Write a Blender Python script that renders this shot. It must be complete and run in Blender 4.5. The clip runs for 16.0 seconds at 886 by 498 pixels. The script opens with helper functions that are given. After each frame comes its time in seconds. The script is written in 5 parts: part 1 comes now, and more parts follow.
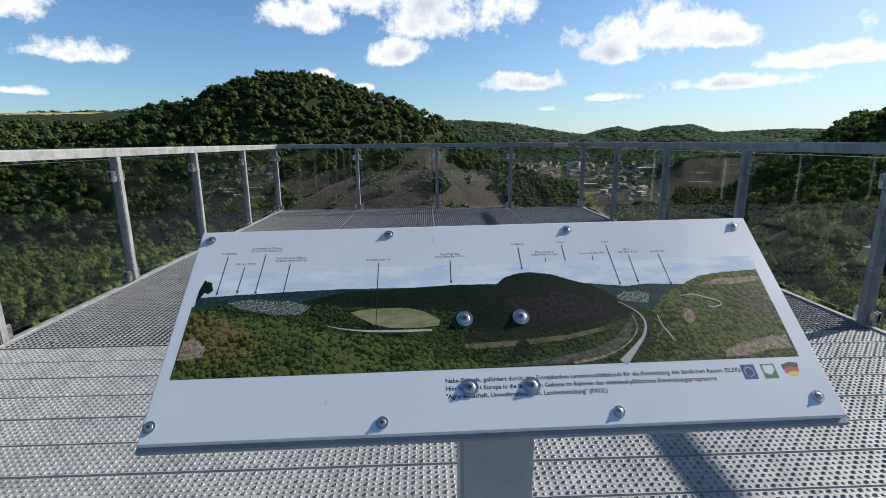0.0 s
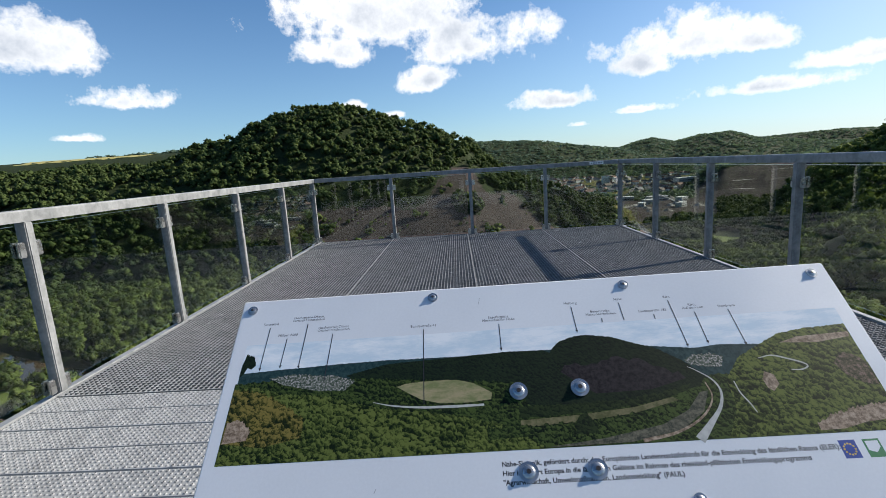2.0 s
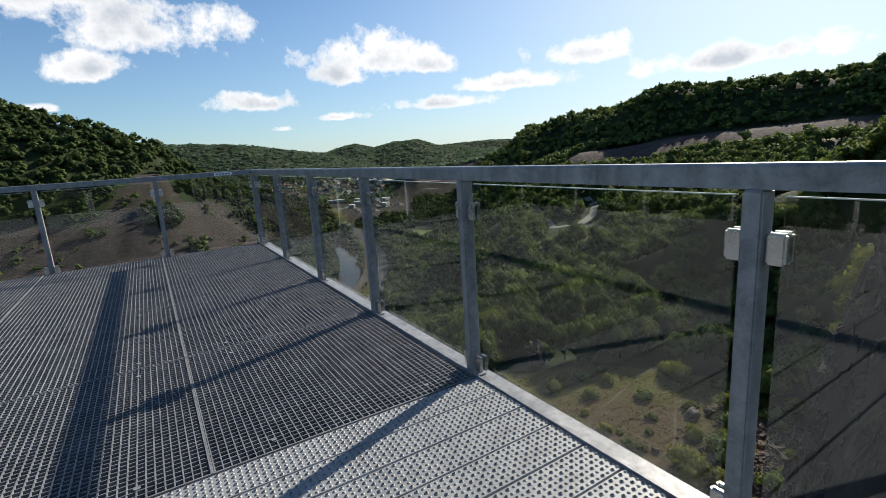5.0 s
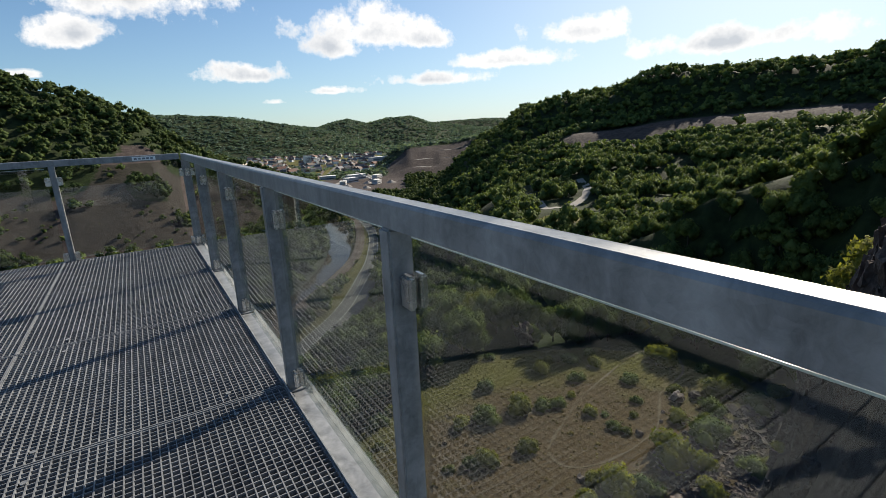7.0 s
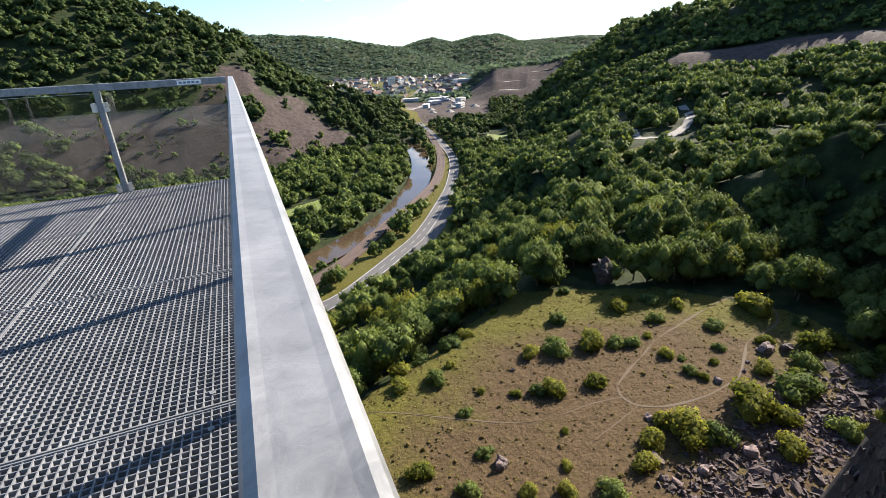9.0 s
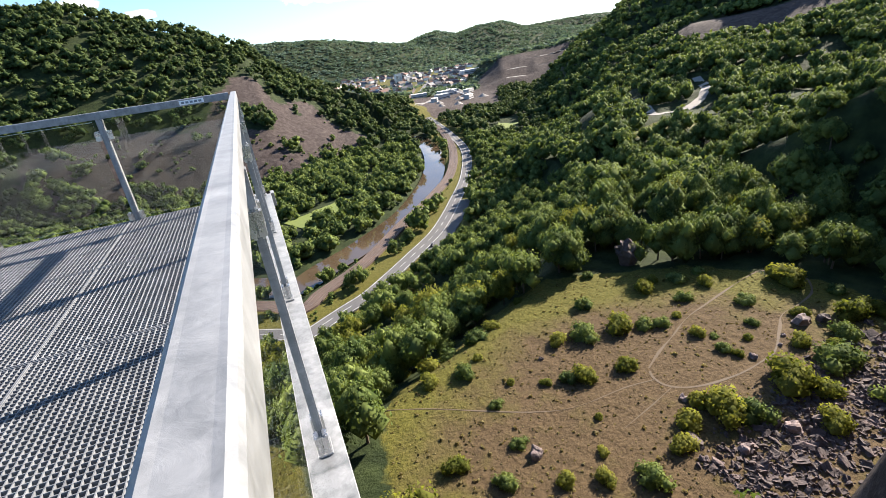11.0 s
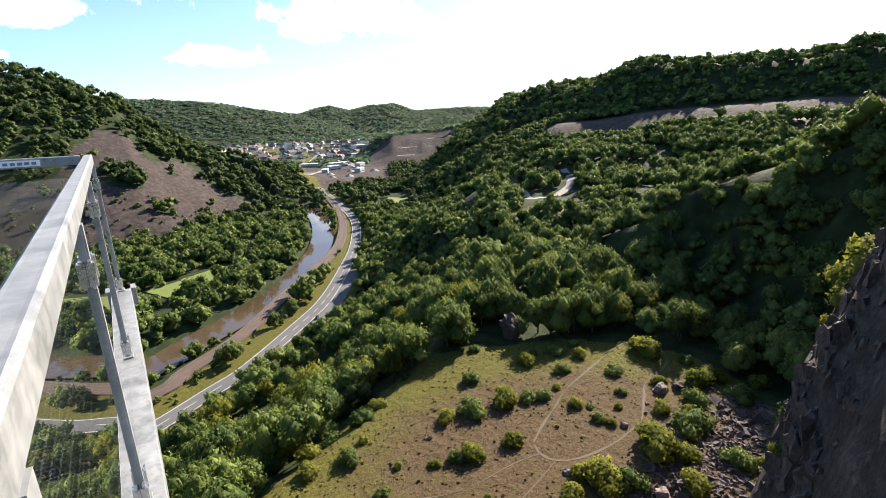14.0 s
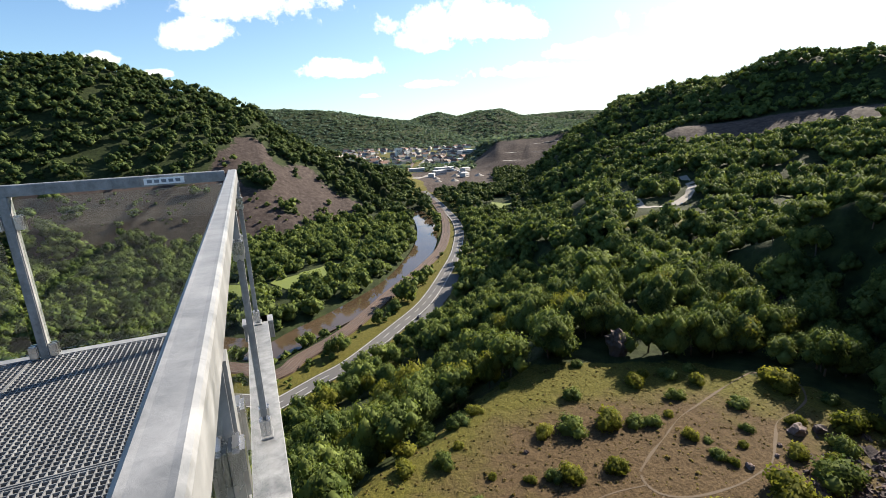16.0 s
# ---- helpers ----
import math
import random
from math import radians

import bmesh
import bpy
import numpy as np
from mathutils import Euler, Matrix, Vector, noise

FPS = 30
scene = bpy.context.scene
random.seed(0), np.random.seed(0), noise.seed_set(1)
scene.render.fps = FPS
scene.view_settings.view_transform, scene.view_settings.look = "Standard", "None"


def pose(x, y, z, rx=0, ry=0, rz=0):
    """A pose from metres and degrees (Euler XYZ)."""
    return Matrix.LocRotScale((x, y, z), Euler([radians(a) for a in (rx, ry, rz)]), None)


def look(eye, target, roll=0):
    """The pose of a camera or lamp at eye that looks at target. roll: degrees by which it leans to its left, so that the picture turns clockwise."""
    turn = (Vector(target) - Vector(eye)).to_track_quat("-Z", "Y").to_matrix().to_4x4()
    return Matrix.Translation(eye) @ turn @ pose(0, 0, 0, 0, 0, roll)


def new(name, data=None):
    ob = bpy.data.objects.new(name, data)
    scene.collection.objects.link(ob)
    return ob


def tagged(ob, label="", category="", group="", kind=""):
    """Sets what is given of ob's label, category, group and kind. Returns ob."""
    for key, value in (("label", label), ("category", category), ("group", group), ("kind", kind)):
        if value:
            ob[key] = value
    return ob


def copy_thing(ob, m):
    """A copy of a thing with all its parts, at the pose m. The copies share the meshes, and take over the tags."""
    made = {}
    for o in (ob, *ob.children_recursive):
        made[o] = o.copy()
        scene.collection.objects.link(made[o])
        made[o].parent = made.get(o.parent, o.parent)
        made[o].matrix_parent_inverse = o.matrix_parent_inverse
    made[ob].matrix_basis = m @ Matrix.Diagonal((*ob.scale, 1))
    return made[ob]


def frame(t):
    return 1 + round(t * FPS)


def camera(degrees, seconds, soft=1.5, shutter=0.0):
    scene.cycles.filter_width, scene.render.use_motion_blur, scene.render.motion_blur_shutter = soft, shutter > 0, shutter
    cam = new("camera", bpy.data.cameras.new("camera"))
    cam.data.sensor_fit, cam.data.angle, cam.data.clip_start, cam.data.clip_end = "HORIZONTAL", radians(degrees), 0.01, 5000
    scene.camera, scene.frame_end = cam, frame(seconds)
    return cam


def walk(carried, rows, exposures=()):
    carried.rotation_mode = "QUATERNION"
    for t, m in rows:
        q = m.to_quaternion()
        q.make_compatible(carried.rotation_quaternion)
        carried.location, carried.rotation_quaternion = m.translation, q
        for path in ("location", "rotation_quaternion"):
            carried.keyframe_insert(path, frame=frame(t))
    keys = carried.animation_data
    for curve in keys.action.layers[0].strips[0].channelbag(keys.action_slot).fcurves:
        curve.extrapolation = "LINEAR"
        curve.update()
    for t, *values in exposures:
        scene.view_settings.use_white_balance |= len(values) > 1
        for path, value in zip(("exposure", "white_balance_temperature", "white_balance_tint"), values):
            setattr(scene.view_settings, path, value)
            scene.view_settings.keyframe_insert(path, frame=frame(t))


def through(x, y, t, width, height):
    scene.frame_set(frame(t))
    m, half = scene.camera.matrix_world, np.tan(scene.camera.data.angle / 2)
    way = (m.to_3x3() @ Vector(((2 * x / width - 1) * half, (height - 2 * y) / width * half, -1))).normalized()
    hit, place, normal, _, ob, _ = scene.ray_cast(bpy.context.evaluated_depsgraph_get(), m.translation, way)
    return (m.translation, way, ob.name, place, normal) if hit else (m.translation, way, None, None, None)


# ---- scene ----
cam = camera(86.2, 16.0, soft=0.65)
PATH = [
    (0, (-0.132, -0.921, 1.231), (-0.059, 1.028, 0.788), -0.49),
    (0.5, (-0.138, -0.900, 1.256), (-0.114, 1.061, 0.863), -0.59),
    (1, (-0.135, -0.898, 1.282), (-0.130, 1.068, 0.915), -1.86),
    (1.5, (-0.163, -0.879, 1.303), (-0.234, 1.089, 0.955), -2.05),
    (2, (-0.148, -0.855, 1.305), (-0.222, 1.113, 0.956), -3.76),
    (2.5, (-0.112, -0.808, 1.318), (-0.247, 1.158, 0.978), -6.53),
    (3, (0.023, -0.661, 1.309), (-0.075, 1.305, 0.957), -13.20),
    (3.5, (0.320, -0.450, 1.280), (0.598, 1.488, 0.872), -11.08),
    (4, (0.664, -0.331, 1.262), (1.243, 1.530, 0.817), -6.65),
    (4.5, (1.008, -0.279, 1.274), (1.897, 1.463, 0.857), -4.64),
    (4.7, (1.152, -0.255, 1.282), (2.160, 1.426, 0.884), -4.14),
    (7, (2.284, 0.878, 1.376), (3.321, 2.515, 0.881), -2.42),
    (7.5, (2.507, 1.082, 1.413), (3.417, 2.797, 0.932), -1.84),
    (8, (2.651, 1.246, 1.407), (3.485, 2.969, 0.827), -3.27),
    (8.5, (2.758, 1.351, 1.367), (3.550, 3.020, 0.602), -0.51),
    (9, (2.847, 1.533, 1.360), (3.538, 3.244, 0.590), -2.73),
    (11.3, (2.937, 1.885, 1.389), (3.555, 3.617, 0.602), -8.18),
    (11.5, (2.942, 1.922, 1.388), (3.572, 3.664, 0.633), -8.28),
    (12, (2.939, 2.058, 1.398), (3.577, 3.810, 0.676), -4.53),
    (12.5, (2.991, 2.222, 1.446), (3.709, 3.985, 0.833), -2.84),
    (13, (3.002, 2.418, 1.455), (3.867, 4.117, 0.851), -3.28),
    (13.5, (2.959, 2.629, 1.443), (3.941, 4.275, 0.871), -2.08),
    (14, (2.996, 2.895, 1.434), (4.084, 4.483, 0.892), -1.73),
    (14.5, (3.002, 3.182, 1.475), (4.110, 4.768, 0.967), 0.03),
    (15, (2.959, 3.483, 1.466), (4.011, 5.117, 0.993), -2.76),
    (15.5, (2.956, 3.805, 1.449), (3.871, 5.505, 0.927), -0.31),
    (16, (2.952, 4.109, 1.458), (3.672, 5.905, 0.951), -2.47),
]
# the camera opens up as it leaves the bright deck
EXPOSURES = [(0, 0.7, 6450, 10), (3.0, 0.8, 6500, 10), (4.5, 0.66, 6600, 10), (7.0, 0.68, 6850, 10), (7.5, 0.73, 6850, 10), (8.0, 0.88, 6800, 10), (8.5, 1.27, 6850, 13), (9.0, 1.56, 6750, 14), (11.5, 1.86, 6720, 14), (12.5, 2.16, 6720, 14), (13.5, 1.86, 6750, 14), (14.5, 1.3, 7000, 12), (15.0, 1.0, 6900, 12), (15.5, 1.3, 7000, 12), (16.0, 1.3, 7000, 12)]
walk(cam, [(t, look(eye, target, roll)) for t, eye, target, roll in PATH], EXPOSURES)

# ---- light ----
SUN_AZ, SUN_EL = 70.0, 29.0          # clockwise from +y, above the horizon


def heading(az, el):
    a, e = radians(az), radians(el)
    return Vector((math.sin(a) * math.cos(e), math.cos(a) * math.cos(e), math.sin(e)))


sun_data = bpy.data.lights.new("sun", "SUN")
sun_data.energy, sun_data.angle, sun_data.color = 5.0, radians(0.6), (1.0, 0.93, 0.82)
sun = new("sun", sun_data)
sun.matrix_world = look(heading(SUN_AZ, SUN_EL) * 100, (0, 0, 0))


class Nodes:
    """A short hand for node trees."""

    def __init__(self, tree):
        self.t = tree
        tree.nodes.clear()

    def add(self, kind, sets=None, **ins):
        n = self.t.nodes.new(kind)
        sets = sets or {}
        if "operation" in sets:
            n.operation = sets["operation"]
        if "use_clamp" in sets:
            n.use_clamp = sets["use_clamp"]
        if "data_type" in sets:
            n.data_type = sets["data_type"]
        if "attribute_name" in sets:
            n.attribute_name = sets["attribute_name"]
        for k, v in ins.items():
            self.put(n, int(k[1:]) if k[0] == "i" and k[1:].isdigit() else k.replace("_", " "), v)
        return n

    def put(self, n, key, v):
        s = n.inputs[key]
        if isinstance(v, bpy.types.NodeSocket):
            self.t.links.new(v, s)
        elif isinstance(v, bpy.types.Node):
            self.t.links.new(v.outputs[0], s)
        else:
            s.default_value = (*v, 1.0) if isinstance(v, tuple) and s.type == "RGBA" and len(v) == 3 else v

    def math(self, op, a, b=0.0, clamp=False):
        return self.add("ShaderNodeMath", {"operation": op, "use_clamp": clamp}, i0=a, i1=b).outputs[0]

    def dot(self, a, b):
        return self.add("ShaderNodeVectorMath", {"operation": "DOT_PRODUCT"}, i0=a, i1=b).outputs["Value"]

    def ramp(self, fac, *stops):
        n = self.add("ShaderNodeValToRGB", Fac=fac)
        e = n.color_ramp.elements
        while len(e) < len(stops):
            e.new(0.5)
        for el, (p, c) in zip(e, stops):
            el.position, el.color = p, (*c, 1.0) if isinstance(c, tuple) else (c, c, c, 1.0)
        return n.outputs[0]

    def noise(self, vec, scale, detail=4.0, rough=0.55):
        return self.add("ShaderNodeTexNoise", Vector=vec, Scale=scale, Detail=detail, Roughness=rough).outputs[0]

    def mix(self, f, a, b):
        n = self.add("ShaderNodeMix", {"data_type": "RGBA"})
        self.put(n, 0, f), self.put(n, 6, a), self.put(n, 7, b)
        return n.outputs[2]


# sky with fair-weather clouds: centre azimuth, elevation, half width, half height in degrees
CLOUDS = [(-8, 16.8, 11.5, 6.0), (2, 13.0, 8.0, 3.2), (-2.5, 9.6, 4.0, 1.6), (-13, 12.8, 5.5, 2.0), (25.5, 10.3, 7.6, 2.5), (21, 9.0, 4, 1.6), (31, 9.6, 4, 1.5), (12.5, 6.2, 5.5, 1.1),
          (-34.5, 8.0, 4.4, 1.2), (-40, 12.0, 5.5, 3.0), (20.5, 4.5, 3.2, 0.6), (14.3, 3.5, 1.8, 0.5),
          (32, 5.4, 6.5, 0.9), (-38.5, 4.6, 2.2, 0.5), (-12.4, 7.1, 2.4, 0.6), (40, 7.0, 6.5, 1.1), (-6.9, 6.0, 1.5, 0.5), (48, 9.5, 5.0, 1.6), (62, 7, 9, 1.4), (-70, 14, 10, 2.5), (75, 17, 8, 2)]
world = bpy.data.worlds.new("sky")
scene.world = world
world.use_nodes = True
N = Nodes(world.node_tree)
sky = N.add("ShaderNodeTexSky")
sky.sky_type, sky.sun_disc = "NISHITA", False
sky.sun_elevation, sky.sun_rotation = radians(SUN_EL), radians(SUN_AZ)
sky.altitude, sky.air_density, sky.dust_density, sky.ozone_density = 300, 1.0, 0.4, 2.5
way = N.add("ShaderNodeTexCoord").outputs["Generated"]
bumps = N.add("ShaderNodeTexNoise", Vector=way, Scale=11.0, Detail=11.0, Roughness=0.66).outputs[0]
field = None
shade = None
for az, el, w, h in CLOUDS:
    c = heading(az, el)
    e = Vector((math.cos(radians(az)), -math.sin(radians(az)), 0))
    u = c.cross(e) if c.cross(e).z > 0 else e.cross(c)
    a = N.math("DIVIDE", N.dot(way, tuple(e)), radians(w))
    b = N.math("DIVIDE", N.dot(way, tuple(u)), radians(h))
    front = N.math("GREATER_THAN", N.dot(way, tuple(c)), 0.5)
    # flatter below than above
    bb = N.math("MULTIPLY", b, N.add("ShaderNodeMapRange", None, Value=b, From_Min=-0.4, From_Max=0.4, To_Min=1.5, To_Max=0.85).outputs[0])
    d = N.math("ADD", N.math("MULTIPLY", a, a), N.math("MULTIPLY", bb, bb))
    v = N.math("MINIMUM", N.math("SUBTRACT", 1.0, N.math("SQRT", d)), N.math("SUBTRACT", N.math("MULTIPLY", front, 4.0), 3.0))
    lit = N.math("MULTIPLY", N.math("MAXIMUM", v, 0.0), N.math("ADD", N.math("MULTIPLY", b, 0.5), 0.5))
    field = v if field is None else N.math("MAXIMUM", field, v)
    shade = lit if shade is None else N.math("MAXIMUM", shade, lit)
dense = N.math("ADD", N.math("MULTIPLY", N.math("MAXIMUM", field, -0.8), 0.75), N.math("MULTIPLY", N.math("SUBTRACT", bumps, 0.5), 2.5))
cover = N.ramp(dense, (0.0, 0.0), (0.32, 1.0))
under = N.noise(way, 6.0, 6.0)
body = N.ramp(N.math("ADD", N.math("ADD", N.math("MULTIPLY", dense, -0.5), 0.75), N.math("MULTIPLY", N.math("SUBTRACT", under, 0.5), 0.9)), (0.25, (6.0, 6.5, 7.3)), (0.62, (10.8, 10.9, 11.1)))
blue = N.add("ShaderNodeVectorMath", {"operation": "MULTIPLY"}, i0=sky.outputs[0], i1=(0.75, 1.04, 1.25)).outputs[0]
haze = N.ramp(N.dot(way, (0.0, 0.0, 1.0)), (0.0, 0.75), (0.10, 0.45), (0.34, 0.0))
toward = N.math("ADD", N.math("MULTIPLY", N.math("POWER", N.math("MAXIMUM", N.dot(way, tuple(heading(SUN_AZ, 0))), 0.0), 1.5), 0.75), 0.22)
blue = N.mix(N.math("MULTIPLY", haze, toward), blue, (6.6, 7.3, 8.0))
# bright aureole round the sun
glare = N.math("MULTIPLY", N.math("POWER", N.math("MAXIMUM", N.dot(way, tuple(heading(SUN_AZ, SUN_EL))), 0.0), 7.0), 0.62)
blue = N.mix(glare, blue, (10.0, 10.3, 10.6))
mixed = N.mix(N.math("MULTIPLY", cover, 0.95), blue, body)
N.add("ShaderNodeOutputWorld", Surface=N.add("ShaderNodeBackground", Color=mixed, Strength=0.064).outputs[0])


# ---- materials ----
def material(name):
    m = bpy.data.materials.new(name)
    m.use_nodes = True
    return m, Nodes(m.node_tree)


def plain(name, lo, hi, rough=0.6, metal=0.0, scale=8.0, fine=60.0, bump=0.2, dist=0.004, random_amount=0.0):
    """A surface whose colour wanders between lo and hi at two scales, with a fine relief."""
    m, n = material(name)
    co = n.add("ShaderNodeTexCoord").outputs["Object"]
    big, small = n.noise(co, scale, 5.0), n.noise(co, fine, 3.0)
    f = n.math("ADD", n.math("MULTIPLY", big, 0.65), n.math("MULTIPLY", small, 0.35))
    if random_amount:
        f = n.math("ADD", f, n.math("MULTIPLY", n.math("SUBTRACT", n.add("ShaderNodeObjectInfo").outputs["Random"], 0.5), random_amount))
    col = n.ramp(f, (0.32, lo), (0.68, hi))
    b = n.add("ShaderNodeBump", Height=small, Strength=bump, Distance=dist).outputs[0]
    r = n.add("ShaderNodeMapRange", None, Value=big, From_Min=0.3, From_Max=0.7, To_Min=max(0.02, rough - 0.1), To_Max=min(1, rough + 0.1)).outputs[0]
    p = n.add("ShaderNodeBsdfPrincipled", Base_Color=col, Roughness=r, Metallic=metal, Normal=b)
    n.add("ShaderNodeOutputMaterial", Surface=p.outputs[0])
    return m


def leaves(name, lo, hi, patch=0.06, through=0.35):
    m, n = material(name)
    pos = n.add("ShaderNodeNewGeometry").outputs["Position"]
    isl = n.add("ShaderNodeNewGeometry").outputs["Random Per Island"]
    f = n.math("ADD", n.math("MULTIPLY", n.noise(pos, patch, 4.0), 0.8), n.math("MULTIPLY", isl, 0.2))
    col = n.ramp(f, (0.34, lo), (0.66, hi))
    d = n.add("ShaderNodeBsdfPrincipled", Base_Color=col, Roughness=0.85)
    d.inputs["Specular IOR Level"].default_value = 0.08
    glow = n.add("ShaderNodeVectorMath", {"operation": "MULTIPLY"}, i0=col, i1=(1.7, 1.7, 1.0)).outputs[0]
    t = n.add("ShaderNodeBsdfTranslucent", Color=glow)
    mix = n.add("ShaderNodeMixShader", Fac=through, i1=d.outputs[0], i2=t.outputs[0])
    n.add("ShaderNodeOutputMaterial", Surface=mix.outputs[0])
    return m


M_LEAF = leaves("broadleaf_foliage", (0.034, 0.058, 0.019), (0.150, 0.188, 0.056), 0.09, 0.24)
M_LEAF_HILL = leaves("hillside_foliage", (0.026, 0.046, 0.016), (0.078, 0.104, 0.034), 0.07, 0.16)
M_LEAF_NEAR = leaves("sunny_foliage", (0.036, 0.061, 0.019), (0.158, 0.196, 0.056), 0.09, 0.24)
# aerial haze is painted in here: far foliage made paler and bluer
M_LEAF_HAZE = leaves("distant_foliage", (0.070, 0.108, 0.088), (0.118, 0.160, 0.128), 0.01, 0.3)
M_BARK = plain("bark", (0.05, 0.035, 0.025), (0.12, 0.09, 0.065), 0.9, 0, 3, 20, 0.6, 0.03)
M_ASPHALT = plain("asphalt", (0.068, 0.068, 0.071), (0.116, 0.112, 0.109), 0.85, 0, 0.06, 3.0, 0.2, 0.01)
M_LINE = plain("road_paint", (0.422, 0.422, 0.408), (0.544, 0.544, 0.530), 0.7, 0, 0.5, 6)
M_BALLAST = plain("railway_ballast", (0.058, 0.039, 0.031), (0.116, 0.078, 0.061), 0.95, 0, 0.1, 2.0, 0.6, 0.08)
M_STEELRAIL = plain("worn_steel", (0.16, 0.12, 0.1), (0.3, 0.26, 0.23), 0.5, 0.8, 0.5, 5)
M_PATH = plain("trodden_earth", (0.078, 0.057, 0.037), (0.132, 0.098, 0.065), 0.95, 0, 0.15, 3.0, 0.4, 0.03)
M_GRAVEL = plain("pale_gravel", (0.204, 0.187, 0.170), (0.306, 0.286, 0.258), 0.95, 0, 0.05, 1.5, 0.4, 0.1)
M_ROCK = plain("reddish_rock", (0.056, 0.040, 0.038), (0.250, 0.185, 0.172), 0.9, 0, 0.35, 3.0, 0.9, 0.12, 0.35)
M_CLIFF = plain("dark_cliff_rock", (0.025, 0.018, 0.016), (0.122, 0.085, 0.072), 0.9, 0, 0.25, 2.5, 1.0, 0.25)
M_GRASS = plain("mown_meadow", (0.082, 0.119, 0.017), (0.150, 0.184, 0.034), 0.9, 0, 0.03, 1.0, 0.4, 0.1)
M_FIELD = plain("ripe_field", (0.286, 0.245, 0.068), (0.374, 0.326, 0.109), 0.9, 0, 0.01, 0.5, 0.3, 0.1)


def make_ground():
    m, n = material("valley_ground")
    pos = n.add("ShaderNodeNewGeometry").outputs["Position"]
    cov = n.add("ShaderNodeSeparateColor", None, Color=n.add("ShaderNodeAttribute", {"attribute_name": "cover"}).outputs["Color"])
    big, mid, fine = n.noise(pos, 0.035, 5.0), n.noise(pos, 0.22, 6.0), n.noise(pos, 1.7, 4.0, 0.7)
    grain = n.add("ShaderNodeTexVoronoi", Vector=pos, Scale=0.55).outputs["Distance"]
    soil = n.mix(n.ramp(mid, (0.35, 0.0), (0.65, 1.0)), (0.014, 0.022, 0.008), (0.032, 0.045, 0.015))
    f = n.math("ADD", n.math("MULTIPLY", mid, 0.5), n.math("MULTIPLY", fine, 0.5))
    scree = n.ramp(f, (0.34, (0.020, 0.015, 0.013)), (0.5, (0.052, 0.040, 0.036)), (0.66, (0.098, 0.079, 0.071)))
    dry = n.ramp(fine, (0.3, (0.042, 0.029, 0.015)), (0.7, (0.117, 0.079, 0.041)))
    green = n.ramp(fine, (0.3, (0.044, 0.045, 0.008)), (0.7, (0.129, 0.116, 0.024)))
    damp = n.add("ShaderNodeAttribute", {"attribute_name": "cover"}).outputs["Alpha"]
    meadow = n.mix(n.ramp(n.math("ADD", n.math("ADD", n.math("MULTIPLY", big, 0.45), n.math("MULTIPLY", mid, 0.35)), n.math("MULTIPLY", damp, 0.35)), (0.44, 0.0), (0.66, 1.0)), dry, green)
    rock = n.ramp(f, (0.33, (0.019, 0.015, 0.014)), (0.5, (0.045, 0.035, 0.032)), (0.7, (0.109, 0.085, 0.078)))
    edge = n.math("MULTIPLY", n.math("SUBTRACT", mid, 0.5), 1.2)

    def mask(ch):
        return n.ramp(n.math("ADD", cov.outputs[ch], edge), (0.42, 0.0), (0.58, 1.0))
    c = n.mix(mask(1), soil, meadow)
    c = n.mix(mask(0), c, scree)
    c = n.mix(mask(2), c, rock)
    h = n.math("ADD", n.math("MULTIPLY", fine, 0.5), n.math("ADD", mid, n.math("MULTIPLY", grain, 0.35)))
    b = n.add("ShaderNodeBump", Height=h, Strength=0.7, Distance=0.7).outputs[0]
    p = n.add("ShaderNodeBsdfPrincipled", Base_Color=c, Roughness=0.95, Normal=b)
    p.inputs["Specular IOR Level"].default_value = 0.15
    n.add("ShaderNodeOutputMaterial", Surface=p.outputs[0])
    return m


def make_water():
    m, n = material("river_water")
    pos = n.add("ShaderNodeNewGeometry").outputs["Position"]
    b = n.add("ShaderNodeBump", Height=n.noise(pos, 0.6, 3.0), Strength=0.12, Distance=0.1).outputs[0]
    p = n.add("ShaderNodeBsdfPrincipled", Base_Color=n.ramp(n.noise(pos, 0.03), (0.35, (0.060, 0.042, 0.026)), (0.65, (0.095, 0.068, 0.042))), Roughness=0.06, Normal=b)
    n.add("ShaderNodeOutputMaterial", Surface=p.outputs[0])
    return m


